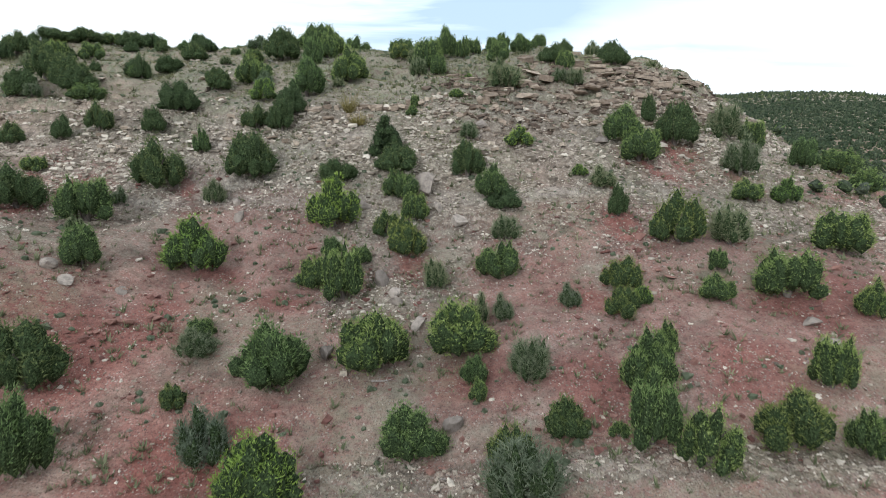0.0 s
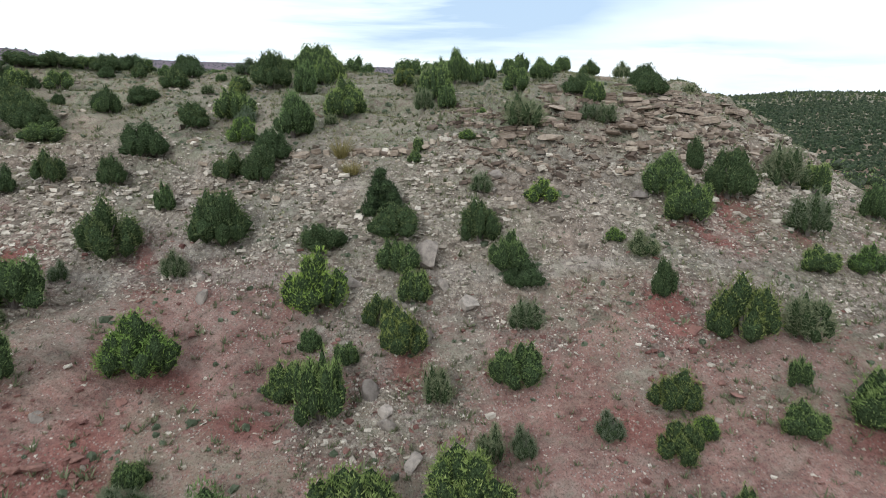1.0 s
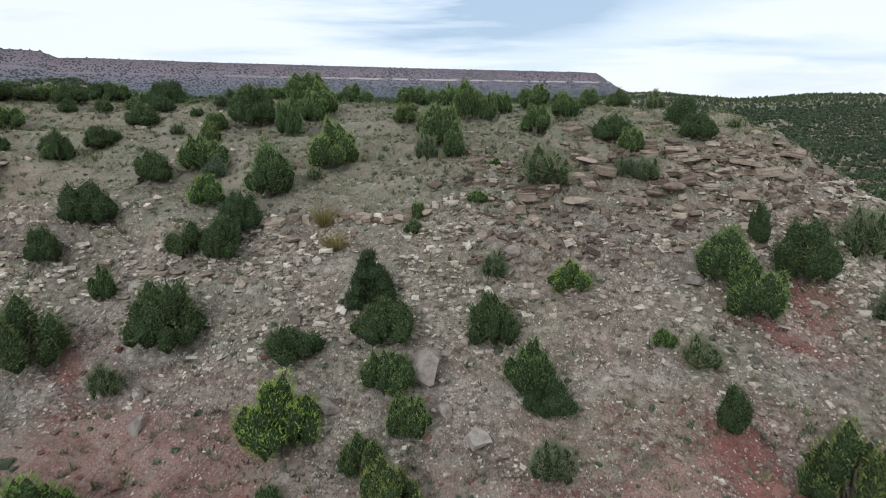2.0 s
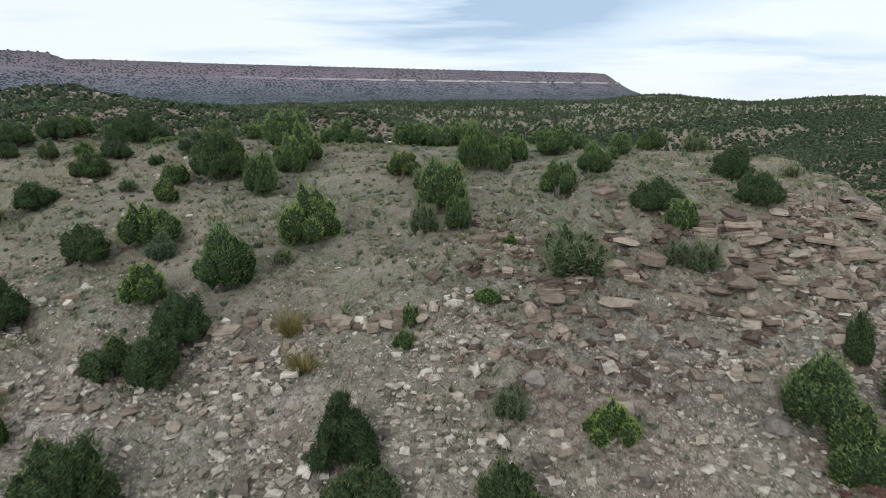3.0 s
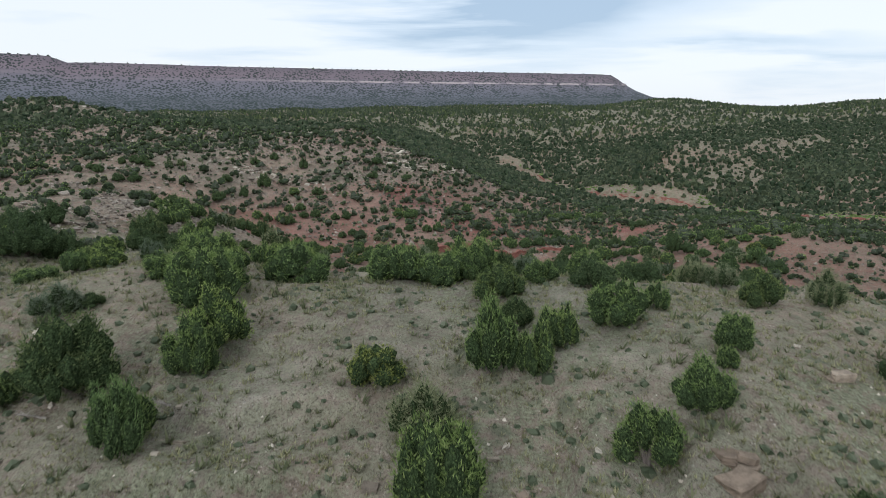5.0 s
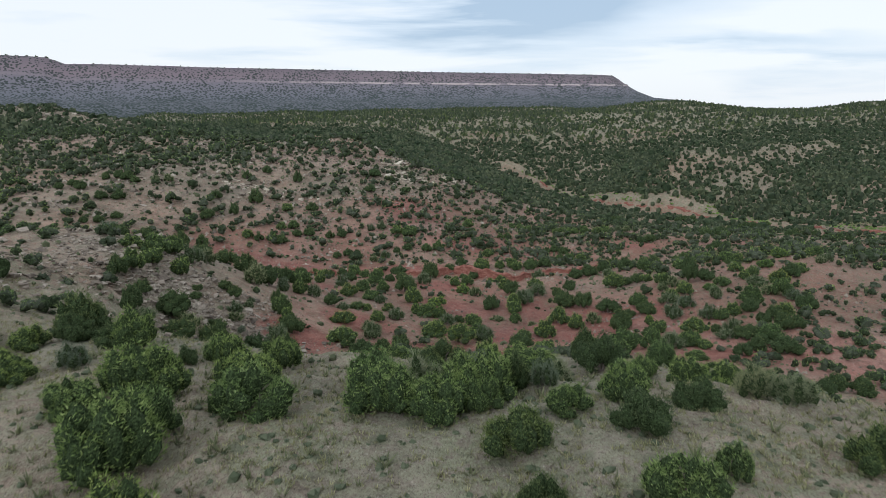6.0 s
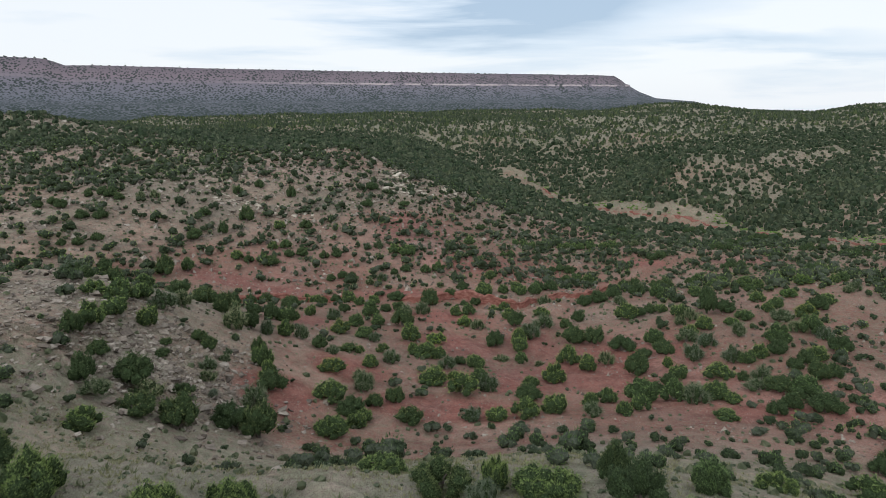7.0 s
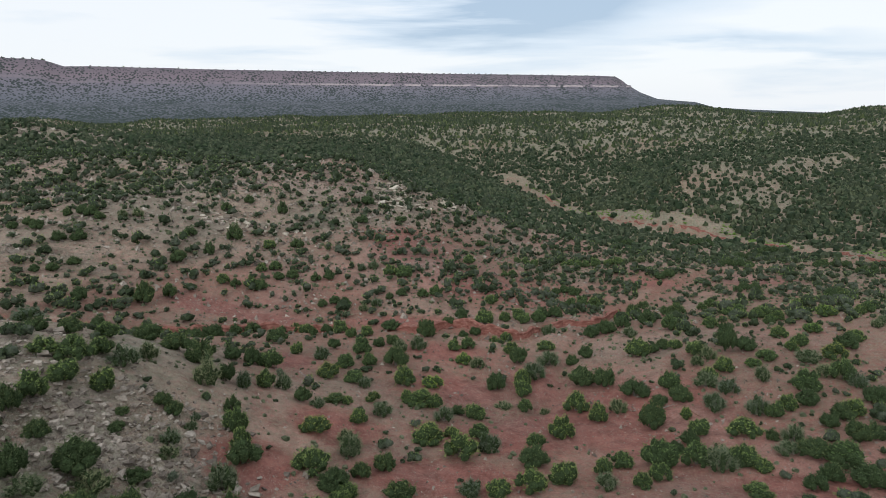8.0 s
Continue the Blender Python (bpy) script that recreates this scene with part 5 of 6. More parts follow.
def outcrop(x, y, width, beds, seed):
    """A stack of split beds, each a little back from the one below."""
    rng = np.random.default_rng(seed)
    base = new("rock_outcrop")
    base.location = (x, y, float(land(x, y)) - 0.15)
    tagged(base, "stacked pinkish tan sandstone beds cropping out of the grass", "rock", "ledge outcrops on the ridge")
    up = 0.0
    for k in range(beds):
        for side in range(1 if width < 1.8 else 2):
            wide = width * (1 - 0.12 * k) * rng.uniform(0.5, 0.75) if width >= 1.8 else width * rng.uniform(0.8, 1.1)
            thick = rng.uniform(0.22, 0.42)
            bed = part("bed", mesh_from("bed", *slab_mesh(rng, wide, max(0.7, width * rng.uniform(0.4, 0.6)), thick), LEDGE_STONE), base)
            bed.matrix_basis = Matrix.Translation(((side - 0.5) * width * 0.5 * (width >= 1.8) + rng.uniform(-0.15, 0.15), 0.2 * k + rng.uniform(-0.2, 0.2), up + thick * 0.4)) @ Euler((radians(rng.uniform(-5, 5)), radians(rng.uniform(-6, 6)), radians(rng.uniform(-20, 20)))).to_matrix().to_4x4()
        up += 0.3


for n, (x, y, width, beds) in enumerate(OUTCROPS):
    outcrop(x, y, width, beds, 900 + n)


# ---- dead wood ----
DEAD_WOOD = bark_material("weathered_dead_wood", (0.17, 0.145, 0.125), (0.40, 0.365, 0.325))
RED_WOOD = bark_material("rusty_dead_wood", (0.16, 0.085, 0.06), (0.30, 0.185, 0.135))
FALLEN = [(40.9, 239.9, 3.2), (35.4, 246.0, 2.6), (-37.7, 244.2, 2.8), (36.5, 227.1, 2.2), (-15.7, 87.8, 1.6), (-28.0, 89.9, 1.8), (-14.7, 91.2, 1.4), (-4.8, 43.3, 1.5), (-0.1, 34.5, 1.2), (-25.7, 51.4, 1.3), (-17.6, 104.7, 1.6), (-24.3, 103.7, 1.5)]


def limb(rng, start, way, long, thick, droop):
    """A crooked tapering limb as five-sided rings."""
    spots, spot, way = [], np.array(start, float), np.array(way, float) / np.linalg.norm(way)
    for j in range(7):
        spots.append(spot)
        way = way + rng.normal(0, 0.16, 3) - (0, 0, droop)
        way /= np.linalg.norm(way)
        spot = spot + way * long / 6
    ring = np.arange(5) * 1.2566
    points = [spot + thick * (1 - 0.14 * j) * np.array((math.cos(a), 0.7 * math.sin(a), math.sin(a))) for j, spot in enumerate(spots) for a in ring]
    faces = [(5 * j + a, 5 * j + (a + 1) % 5, 5 * j + 5 + (a + 1) % 5, 5 * j + 5 + a) for j in range(6) for a in range(5)]
    return points, faces, spots


def dead_branch(x, y, long, seed, wood, label):
    """A fallen branch with its bare side limbs, lying on the ground."""
    rng = np.random.default_rng(seed)
    base = new("dead_branch")
    base.location = (x, y, float(land(x, y)) + 0.12)
    tagged(base, label, "branch", "dead wood on the slopes")
    turn = rng.uniform(-0.6, 0.6) + (3.14 if rng.uniform() < 0.5 else 0)
    points, faces, spots = limb(rng, (0, 0, 0), (math.cos(turn), math.sin(turn), 0.12), long, 0.045 * long, 0.02)
    part("stem", mesh_from("stem", points, faces, wood, True), base)
    for k in range(5):
        way = (math.cos(turn) + rng.normal(0, 0.5), math.sin(turn) + rng.normal(0, 0.7), rng.uniform(0.15, 0.9))
        points, faces, _ = limb(rng, spots[rng.integers(1, 6)], way, long * rng.uniform(0.3, 0.6), 0.02 * long, 0.05)
        part("limb", mesh_from("limb", points, faces, wood, True), base)


for n, (x, y, long) in enumerate(FALLEN):
    rusty = n % 3 == 0
    dead_branch(x, y, long, 700 + n, RED_WOOD if rusty else DEAD_WOOD, "rust-brown dead branch lying on the dry ground" if rusty else "bleached grey dead branch lying on the dry ground")


# ---- loose stones: some hundreds on their own, the smaller scree as one spread ----
CORNERS = np.array(list(itertools.product((-0.5, 0.5), repeat=3)))
SIDES = np.array([(0, 1, 3), (0, 3, 2), (4, 6, 7), (4, 7, 5), (0, 4, 5), (0, 5, 1), (2, 3, 7), (2, 7, 6), (0, 2, 6), (0, 6, 4), (1, 5, 7), (1, 7, 3)])


def chips(rng, x, y, size, sink=0.1):
    """Many angular chips of stone, each a broken block turned its own way."""
    n = len(x)
    shape = np.stack([np.ones(n), rng.uniform(0.55, 1.0, n), rng.uniform(0.15, 0.5, n)], 1) * size[:, None]
    block = (CORNERS[None] + rng.uniform(-0.2, 0.2, (n, 8, 3))) * shape[:, None]
    a, b = rng.uniform(0, 6.28, n), rng.uniform(-0.75, 0.75, n)
    ca, sa, cb, sb = np.cos(a), np.sin(a), np.cos(b), np.sin(b)
    px, py, pz = block[..., 0], block[..., 1], block[..., 2]
    py, pz = py * cb[:, None] - pz * sb[:, None], py * sb[:, None] + pz * cb[:, None]
    px, py = px * ca[:, None] - py * sa[:, None], px * sa[:, None] + py * ca[:, None]
    z = land(x, y) + shape[:, 2] * 0.5 - sink * size
    points = np.stack([px + x[:, None], py + y[:, None], pz + z[:, None]], -1).reshape(-1, 3)
    return points, (SIDES[None] + 8 * np.arange(n)[:, None, None]).reshape(-1, 3)


def strewn(rng, count, x0, x1, y0, y1, want):
    """Random places in a stretch of ground, kept by the chance that want gives."""
    x, y = rng.uniform(x0, x1, count), rng.uniform(y0, y1, count)
    keep = rng.uniform(size=count) < want(x, y)
    return x[keep], y[keep]


def stony(x, y):
    return soil_map(x, y, land(x, y))[:, 2]


rng = np.random.default_rng(5)
x, y = strewn(rng, 170000, -62, 52, 33, 112, lambda x, y: 0.02 * (1 - 0.8 * step(50, 53, swell(x, y))) + 0.72 * stony(x, y) * (1 - 0.88 * step(48.5, 51.5, swell(x, y))) * step(0.28, 0.62, ripple(x, y, 3.0, 51) * 0.6 + ripple(x, y, 11, 52) * 0.4))
size = np.clip(rng.lognormal(-1.6, 0.58, len(x)), 0.1, 0.95) * (0.55 + 0.45 * step(40, 44, swell(x, y)))
tagged(new("scree", mesh_from("scree", *chips(rng, x, y, size), PALE_STONE)), "pale angular limestone scree spilling down the slope", "scree", kind="stuff")
x, y = strewn(rng, 125000, -60, 50, 32, 108, lambda x, y: (0.03 + 0.75 * stony(x, y) * step(0.2, 0.6, ripple(x, y, 2.5, 55))) * (1 - 0.6 * step(49.5, 52, swell(x, y))))


def pebbles(rng, x, y, size):
    """Small three-sided chips, half sunk."""
    corner = np.array([(0.5, -0.3, 0), (-0.4, -0.4, 0), (0, 0.55, 0), (0.05, 0.02, 0.55)])
    turn = rng.uniform(0, 6.28, len(x))[:, None]
    shape = (corner[None] + rng.uniform(-0.22, 0.22, (len(x), 4, 3))) * size[:, None, None]
    px, py = shape[..., 0] * np.cos(turn) - shape[..., 1] * np.sin(turn), shape[..., 0] * np.sin(turn) + shape[..., 1] * np.cos(turn)
    points = np.stack([px + x[:, None], py + y[:, None], shape[..., 2] + land(x, y)[:, None] - 0.02], -1).reshape(-1, 3)
    return points, (np.array([(0, 3, 1), (1, 3, 2), (2, 3, 0)])[None, :, ::-1] + 4 * np.arange(len(x))[:, None, None]).reshape(-1, 3)


tagged(new("gravel", mesh_from("gravel", *pebbles(rng, x, y, rng.uniform(0.08, 0.26, len(x))), PALE_STONE)), "small pale gravel and chips littering the slope", "gravel", kind="stuff")


def bedded(x, y):
    """Broken flags lie in lines along the beds of the spur's upper face."""
    z = swell(x, y) + 0.7 * ripple(x, y, 9, 59)
    return step(46, 48.5, z) * (1 - step(54.5, 56, z)) * step(-3, 6, x) * (0.05 + 0.8 * np.exp(-(((z % 1.15) - 0.55) / 0.17) ** 2)) * step(0.2, 0.45, ripple(x, y, 7, 60))


x, y = strewn(rng, 46000, -4, 44, 70, 112, bedded)
tagged(new("broken_flags", mesh_from("broken_flags", *chips(rng, x, y, np.clip(rng.lognormal(-1.0, 0.45, len(x)), 0.18, 1.1), 0.05), FLAGS)), "brown broken sandstone flags lying along the beds", "rubble", kind="stuff")


def banded(x, y):
    """Rubble lies along the beds that crop out on the far hill."""
    z = swell(x, y)
    return 0.08 + 0.9 * np.exp(-(((z + 1.2 * ripple(x, y, 20, 56)) % 4.2 - 2.1) / 0.45) ** 2) * step(0.3, 0.55, ripple(x, y, 25, 57)) * step(28, 32, z)


x, y = strewn(rng, 60000, -240, 40, 300, 500, lambda x, y: banded(x, y) * (np.abs(x + 0.04 * y) < 0.7 * (y - 100)))
tagged(new("hill_rubble", mesh_from("hill_rubble", *pebbles(rng, x, y, np.clip(rng.lognormal(-0.2, 0.5, len(x)), 0.35, 2.4)), RUBBLE)), "grey rubble along the rock beds of the far hill", "rubble", kind="stuff")
x, y = strewn(rng, 40000, -110, 130, 185, 340, lambda x, y: 0.05 + 0.35 * step(0.5, 0.75, ripple(x, y, 9, 58)))
tagged(new("valley_gravel", mesh_from("valley_gravel", *pebbles(rng, x, y, np.clip(rng.lognormal(-1.0, 0.5, len(x)), 0.15, 1.0)), RUBBLE)), "scattered stones on the red valley floor", "gravel", kind="stuff")
x, y = strewn(rng, 9000, -50, 45, 33, 75, lambda x, y: 0.5 * soil_map(x, y, land(x, y))[:, 0] * step(0.4, 0.7, ripple(x, y, 4, 53)))
tagged(new("red_scree", mesh_from("red_scree", *chips(rng, x, y, np.clip(rng.lognormal(-1.5, 0.5, len(x)), 0.1, 0.7)), RED_STONE)), "broken red sandstone chips on the red silt", "scree", kind="stuff")
x, y = strewn(rng, 22000, -85, -22, 165, 225, lambda x, y: 0.55 * stony(x, y))
tagged(new("outcrop_scree", mesh_from("outcrop_scree", *chips(rng, x, y, np.clip(rng.lognormal(-0.85, 0.55, len(x)), 0.2, 1.5)), RUBBLE)), "pale broken rock covering the low outcrop above the wash", "scree", kind="stuff")
x, y = strewn(rng, 24000, -170, 60, 300, 470, lambda x, y: 0.6 * stony(x, y) * step(0.35, 0.6, ripple(x, y, 14, 54)))
tagged(new("far_scree", mesh_from("far_scree", *chips(rng, x, y, np.clip(rng.lognormal(-0.3, 0.5, len(x)), 0.4, 2.6)), RUBBLE)), "pale ledges and rubble on the far hill", "scree", kind="stuff")

x, y = strewn(rng, 26000, -125, 0, 355, 470, lambda x, y: 0.8 * (np.exp(-(((x + 43) / 9) ** 2 + ((y - 432) / 9) ** 2)) + 0.7 * np.exp(-(((x + 17) / 4) ** 2 + ((y - 450) / 6) ** 2)) + 0.3 * np.exp(-(((x + 92) / 20) ** 2 + ((y - 369) / 5) ** 2))))
tagged(new("white_outcrop", mesh_from("white_outcrop", *chips(rng, x, y, np.clip(rng.lognormal(0.25, 0.5, len(x)), 0.6, 3.5), 0.2), PALE_STONE)), "bright limestone blocks cropping out on the far hill's brow", "outcrop", kind="stuff")

x, y = strewn(rng, 9000, -330, -190, 515, 580, lambda x, y: 0.5 * np.exp(-(((x + 268) / 48) ** 2 + ((y - 548) / 20) ** 2)))
tagged(new("knob_rubble", mesh_from("knob_rubble", *chips(rng, x, y, np.clip(rng.lognormal(0.0, 0.5, len(x)), 0.5, 3.0), 0.2), RUBBLE)), "grey pink rubble on the stony knob beyond the hill", "rubble", kind="stuff")

patterns = [mesh_from("stone", *slab_mesh(rng, 1.0, 0.75, 0.45), LOOSE_STONE) for _ in range(6)]
x, y = strewn(rng, 1700, -40, 40, 46, 104, lambda x, y: 0.5 * stony(x, y) * ((y < 86) | (x > 8)) * step(43, 46, swell(x, y)) * (1 - 0.8 * step(49.5, 51.5, swell(x, y))))
for px, py in zip(x[:290], y[:290]):
    ob = part("stone", patterns[rng.integers(6)], ground)
    wide = float(np.clip(rng.lognormal(-0.45, 0.35), 0.35, 1.3))
    ob.matrix_basis = Matrix.Translation((px, py, float(land(px, py)) + 0.1 * wide)) @ Euler((rng.uniform(-0.3, 0.3), rng.uniform(-0.3, 0.3), rng.uniform(0, 6.28))).to_matrix().to_4x4() @ Matrix.Diagonal((wide, wide * rng.uniform(0.7, 1.1), wide * rng.uniform(0.6, 1.1), 1))


# ---- grass and low herbs ----
def tufts(rng, x, y, size, blades=7):
    n = len(x)
    turn = rng.uniform(0, 6.28, (n, blades))
    lean = rng.uniform(0.3, 1.8, (n, blades))
    ways = np.stack([np.cos(turn) * lean, np.sin(turn) * lean, np.ones_like(turn)], -1)
    ways /= np.linalg.norm(ways, axis=-1, keepdims=True)
    root = np.stack([x, y, land(x, y) - 0.03], -1)[:, None] + ways * (1, 1, 0) * size[:, None, None] * 0.25
    side = np.stack([-np.sin(turn), np.cos(turn), np.zeros_like(turn)], -1) * size[:, None, None] * rng.uniform(0.09, 0.16, (n, blades, 1))
    tip = root + ways * size[:, None, None] * rng.uniform(0.6, 1.2, (n, blades, 1))
    points = np.stack([root - side, root + side, tip], 2).reshape(-1, 3)
    return points, np.arange(len(points)).reshape(-1, 3)


def grassy(x, y):
    return soil_map(x, y, land(x, y))[:, 1]


GRASS = leaf_material("dry_sward_blade", (0.145, 0.152, 0.086), (0.240, 0.244, 0.150), (0.345, 0.338, 0.228))
HERB = leaf_material("low_herb_leaf", (0.088, 0.106, 0.062), (0.155, 0.176, 0.108), (0.240, 0.252, 0.168))
x, y = strewn(rng, 110000, -70, 60, 66, 172, lambda x, y: 0.8 * grassy(x, y) * step(0.3, 0.6, 0.6 * ripple(x, y, 1.4, 61) + 0.4 * ripple(x, y, 7, 64)))
tagged(new("grass", mesh_from("grass", *tufts(rng, x, y, rng.uniform(0.15, 0.42, len(x)), 6), GRASS)), "sparse dry grey-green grass tufts over the ridge", "grass", kind="stuff")
x, y = strewn(rng, 32000, -62, 52, 30, 145, lambda x, y: 0.18 + 0.35 * step(0.45, 0.7, ripple(x, y, 6, 62)))
tagged(new("low_herbs", mesh_from("low_herbs", *tufts(rng, x, y, np.clip(rng.lognormal(-1.0, 0.4, len(x)), 0.18, 0.85), 9), HERB)), "low grey-green herbs and subshrubs dotted over the slope", "herbs", kind="stuff")


# ---- far shrubs and woods ----
STANDING = np.array([row[:3] for kind, places in PLANTS for row in places])


def small_shrubs(seed, blades, lumps, long=0.16, plain=False):
    """A few light shrub shapes, 1 wide and about 0.8 high."""
    made = []
    for k in range(8):
        rng = np.random.default_rng(seed + k)
        lobes = []
        for j in range(lumps):
            turn, reach = rng.uniform(0, 6.28), 0.26 * math.sqrt(rng.uniform(0.05, 1)) if lumps > 1 else 0.0
            lobes.append((reach * math.cos(turn), reach * math.sin(turn), rng.uniform(0.25, 0.5), rng.uniform(0.22, 0.3) if lumps > 1 else 0.4))
        spots, ways = dome_spots(rng, lobes, blades)
        points, faces = sprays(rng, spots, ways * 0.7 + rng.normal(0, 0.25, ways.shape) + np.array((0, 0, 0.5)), long, long * 0.24)
        if lumps > 1:
            inner, sides = heap(rng, lobes, 0.92)
            inner += rng.normal(0, 0.03, inner.shape)
        else:
            inner = [(rng.uniform(-0.15, 0.15), rng.uniform(-0.15, 0.15), rng.uniform(0.7, 0.95))]
            for wide, up in ((0.46, 0.10),) if plain else ((0.40, 0.56), (0.44, -0.02)):
                inner += [(wide * math.cos(a * 1.2566 + up) * rng.uniform(0.6, 1.3), wide * math.sin(a * 1.2566 + up) * rng.uniform(0.6, 1.3), up * rng.uniform(0.6, 1.3)) for a in range(5)]
            inner, sides = np.array(inner), [(0, 1 + a, 1 + (a + 1) % 5) for a in range(5)]
            for k in range(len(inner) // 5 - 1):
                for a in range(5):
                    c = (a + 1) % 5
                    sides += [(1 + 5 * k + a, 6 + 5 * k + a, 6 + 5 * k + c), (1 + 5 * k + a, 6 + 5 * k + c, 1 + 5 * k + c)]
            sides = np.array(sides)
        # every facet on its own, so that each clump of leaves takes its own tone
        inner, sides = inner[sides].reshape(-1, 3), np.arange(3 * len(sides)).reshape(-1, 3)
        made.append((np.concatenate([points, inner]), np.concatenate([faces, sides + len(points)])))
    return made


def spread(name, made, rng, x, y, wide, high, material, label, core=0, z=None):
    """All the shrubs of a stretch as one object."""
    points, faces, start = [], [], 0
    z = land(x, y) if z is None else z
    which, turn = rng.integers(0, len(made), len(x)), rng.uniform(0, 6.28, len(x))
    for k, (shape, sides) in enumerate(made):
        mine = which == k
        c, s = np.cos(turn[mine])[:, None], np.sin(turn[mine])[:, None]
        p = np.stack([(shape[:, 0] * c - shape[:, 1] * s) * wide[mine, None] + x[mine, None], (shape[:, 0] * s + shape[:, 1] * c) * wide[mine, None] + y[mine, None], shape[:, 2] * high[mine, None] + z[mine, None] - 0.1], -1)
        points.append(p.reshape(-1, 3))
        faces.append((sides[None] + len(shape) * np.arange(mine.sum())[:, None, None] + start).reshape(-1, 3))
        start += p.shape[0] * p.shape[1]
    me = mesh_from(name, np.concatenate(points), np.concatenate(faces), material)
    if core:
        # core faces take the dark colour that stands for inner shade
        me.materials.append(DENSE_SHADE)
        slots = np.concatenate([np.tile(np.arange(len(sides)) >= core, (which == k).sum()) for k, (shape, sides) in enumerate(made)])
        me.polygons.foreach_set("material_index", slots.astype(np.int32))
    return tagged(new(name, me), label, "shrubs", kind="stuff")


def roomy(x, y, gap):
    """Which places keep clear of the shrubs that stand on their own."""
    ok = np.ones(len(x), bool)
    for a, b, w in STANDING:
        ok &= np.hypot(x - a, y - b) > gap + 0.35 * w
    return ok


DRAWS = [(281, 612), (241, 583), (206, 562), (174, 572), (140, 584), (122, 606), (130, 640), (123, 678), (153, 769), (123, 678), (95, 625), (82, 673), (47, 694), (3, 600), (-15, 575), (-45, 659), (-80, 760)]


def open_bank(x, y):
    """Nothing tall grows on the grass flats beside the stream."""
    return (0.12 + 0.88 * step(6, 14, away(x, y - 6, STREAM))) * step(2, 4, away(x, y, STREAM))


def scrub(x, y):
    """How thick the scrub grows: bare on the silt flats and cut banks, thin on the stony hill face, thick in the draws."""
    thick = 0.45 + 0.55 * step(0.3, 0.65, ripple(x, y, 30, 71)) 
    thick = thick * (1 - 0.45 * step(50, 85, x) * step(330, 370, y))
    thick = thick * (1 - 0.45 * np.exp(-(((x + 60) / 75) ** 2 + ((y - 375) / 35) ** 2))) + 0.7 * step(49, 54, swell(x, y)) * step(-30, -60, x) + 0.1 * step(330, 350, y)
    draw = np.exp(-((away(x, y, WASH) / 14) ** 2)) * 0.3 + 0.7 * np.exp(-((away(x, y, DRAWS) / 18) ** 2))
    cut = np.minimum(away(x, y, WASH), away(x, y, STREAM))
    known = 1 - (0.52 - 0.3 * step(25, 50, x)) * (1 - step(300, 345, y)) * step(-95, -75, x) * (1 - step(95, 125, x))
    return np.clip(thick + draw, 0, 1) * known * (1 - 0.95 * bareness(x, y)) * step(3, 6, cut) * open_bank(x, y) * (1 - 0.8 * np.exp(-(((x + 52) / 17) ** 2 + ((y - 194) / 14) ** 2)))


rng = np.random.default_rng(9)
x, y = strewn(rng, 2300, 42, 190, 30, 225, lambda x, y: 0.15 + 0.6 * step(0.25, 0.6, ripple(x, y, 12, 74)))
ok = roomy(x, y, 3.0)
x, y = x[ok], y[ok]
wide = np.clip(rng.lognormal(0.85, 0.35, len(x)), 1.0, 4.5)
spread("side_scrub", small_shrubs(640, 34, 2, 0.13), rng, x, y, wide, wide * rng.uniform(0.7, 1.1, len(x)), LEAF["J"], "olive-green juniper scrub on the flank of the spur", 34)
for code, share, label in (("D", 0.38, "dark green juniper scrub thick over the valley sides"), ("J", 0.35, "olive-green juniper scrub dotted over the valley"), ("S", 0.27, "grey sagebrush scattered over the valley floor")):
    def want(x, y):
        seen = np.abs(x + 0.04 * y - 25) < 55 + 0.74 * (y - 105)
        return share * scrub(x, y) * seen * 0.85

    x, y = strewn(rng, 24000, -330, 330, 154, 475, want)
    ok = roomy(x, y, 2.6)
    x, y = x[ok], y[ok]
    wide = np.clip(rng.lognormal(1.12, 0.38, len(x)), 1.2, 6.5) * (0.7 if code == "S" else 1) * (1 + 0.6 * np.exp(-((away(x, y, DRAWS) / 22) ** 2))) * (0.6 + 0.4 * step(300, 340, y + 0.5 * np.abs(x)))
    name = {"D": "dark_scrub", "J": "olive_scrub", "S": "sage_scrub"}[code]
    for y0, y1, blades, lumps, long in ((0, 225, 120, 5, 0.10), (225, 320, 44, 3, 0.13), (320, 999, 22, 2, 0.16)):
        m = (y >= y0) & (y < y1)
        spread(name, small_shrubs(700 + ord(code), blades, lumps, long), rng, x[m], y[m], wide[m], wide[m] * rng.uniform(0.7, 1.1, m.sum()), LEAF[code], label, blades)
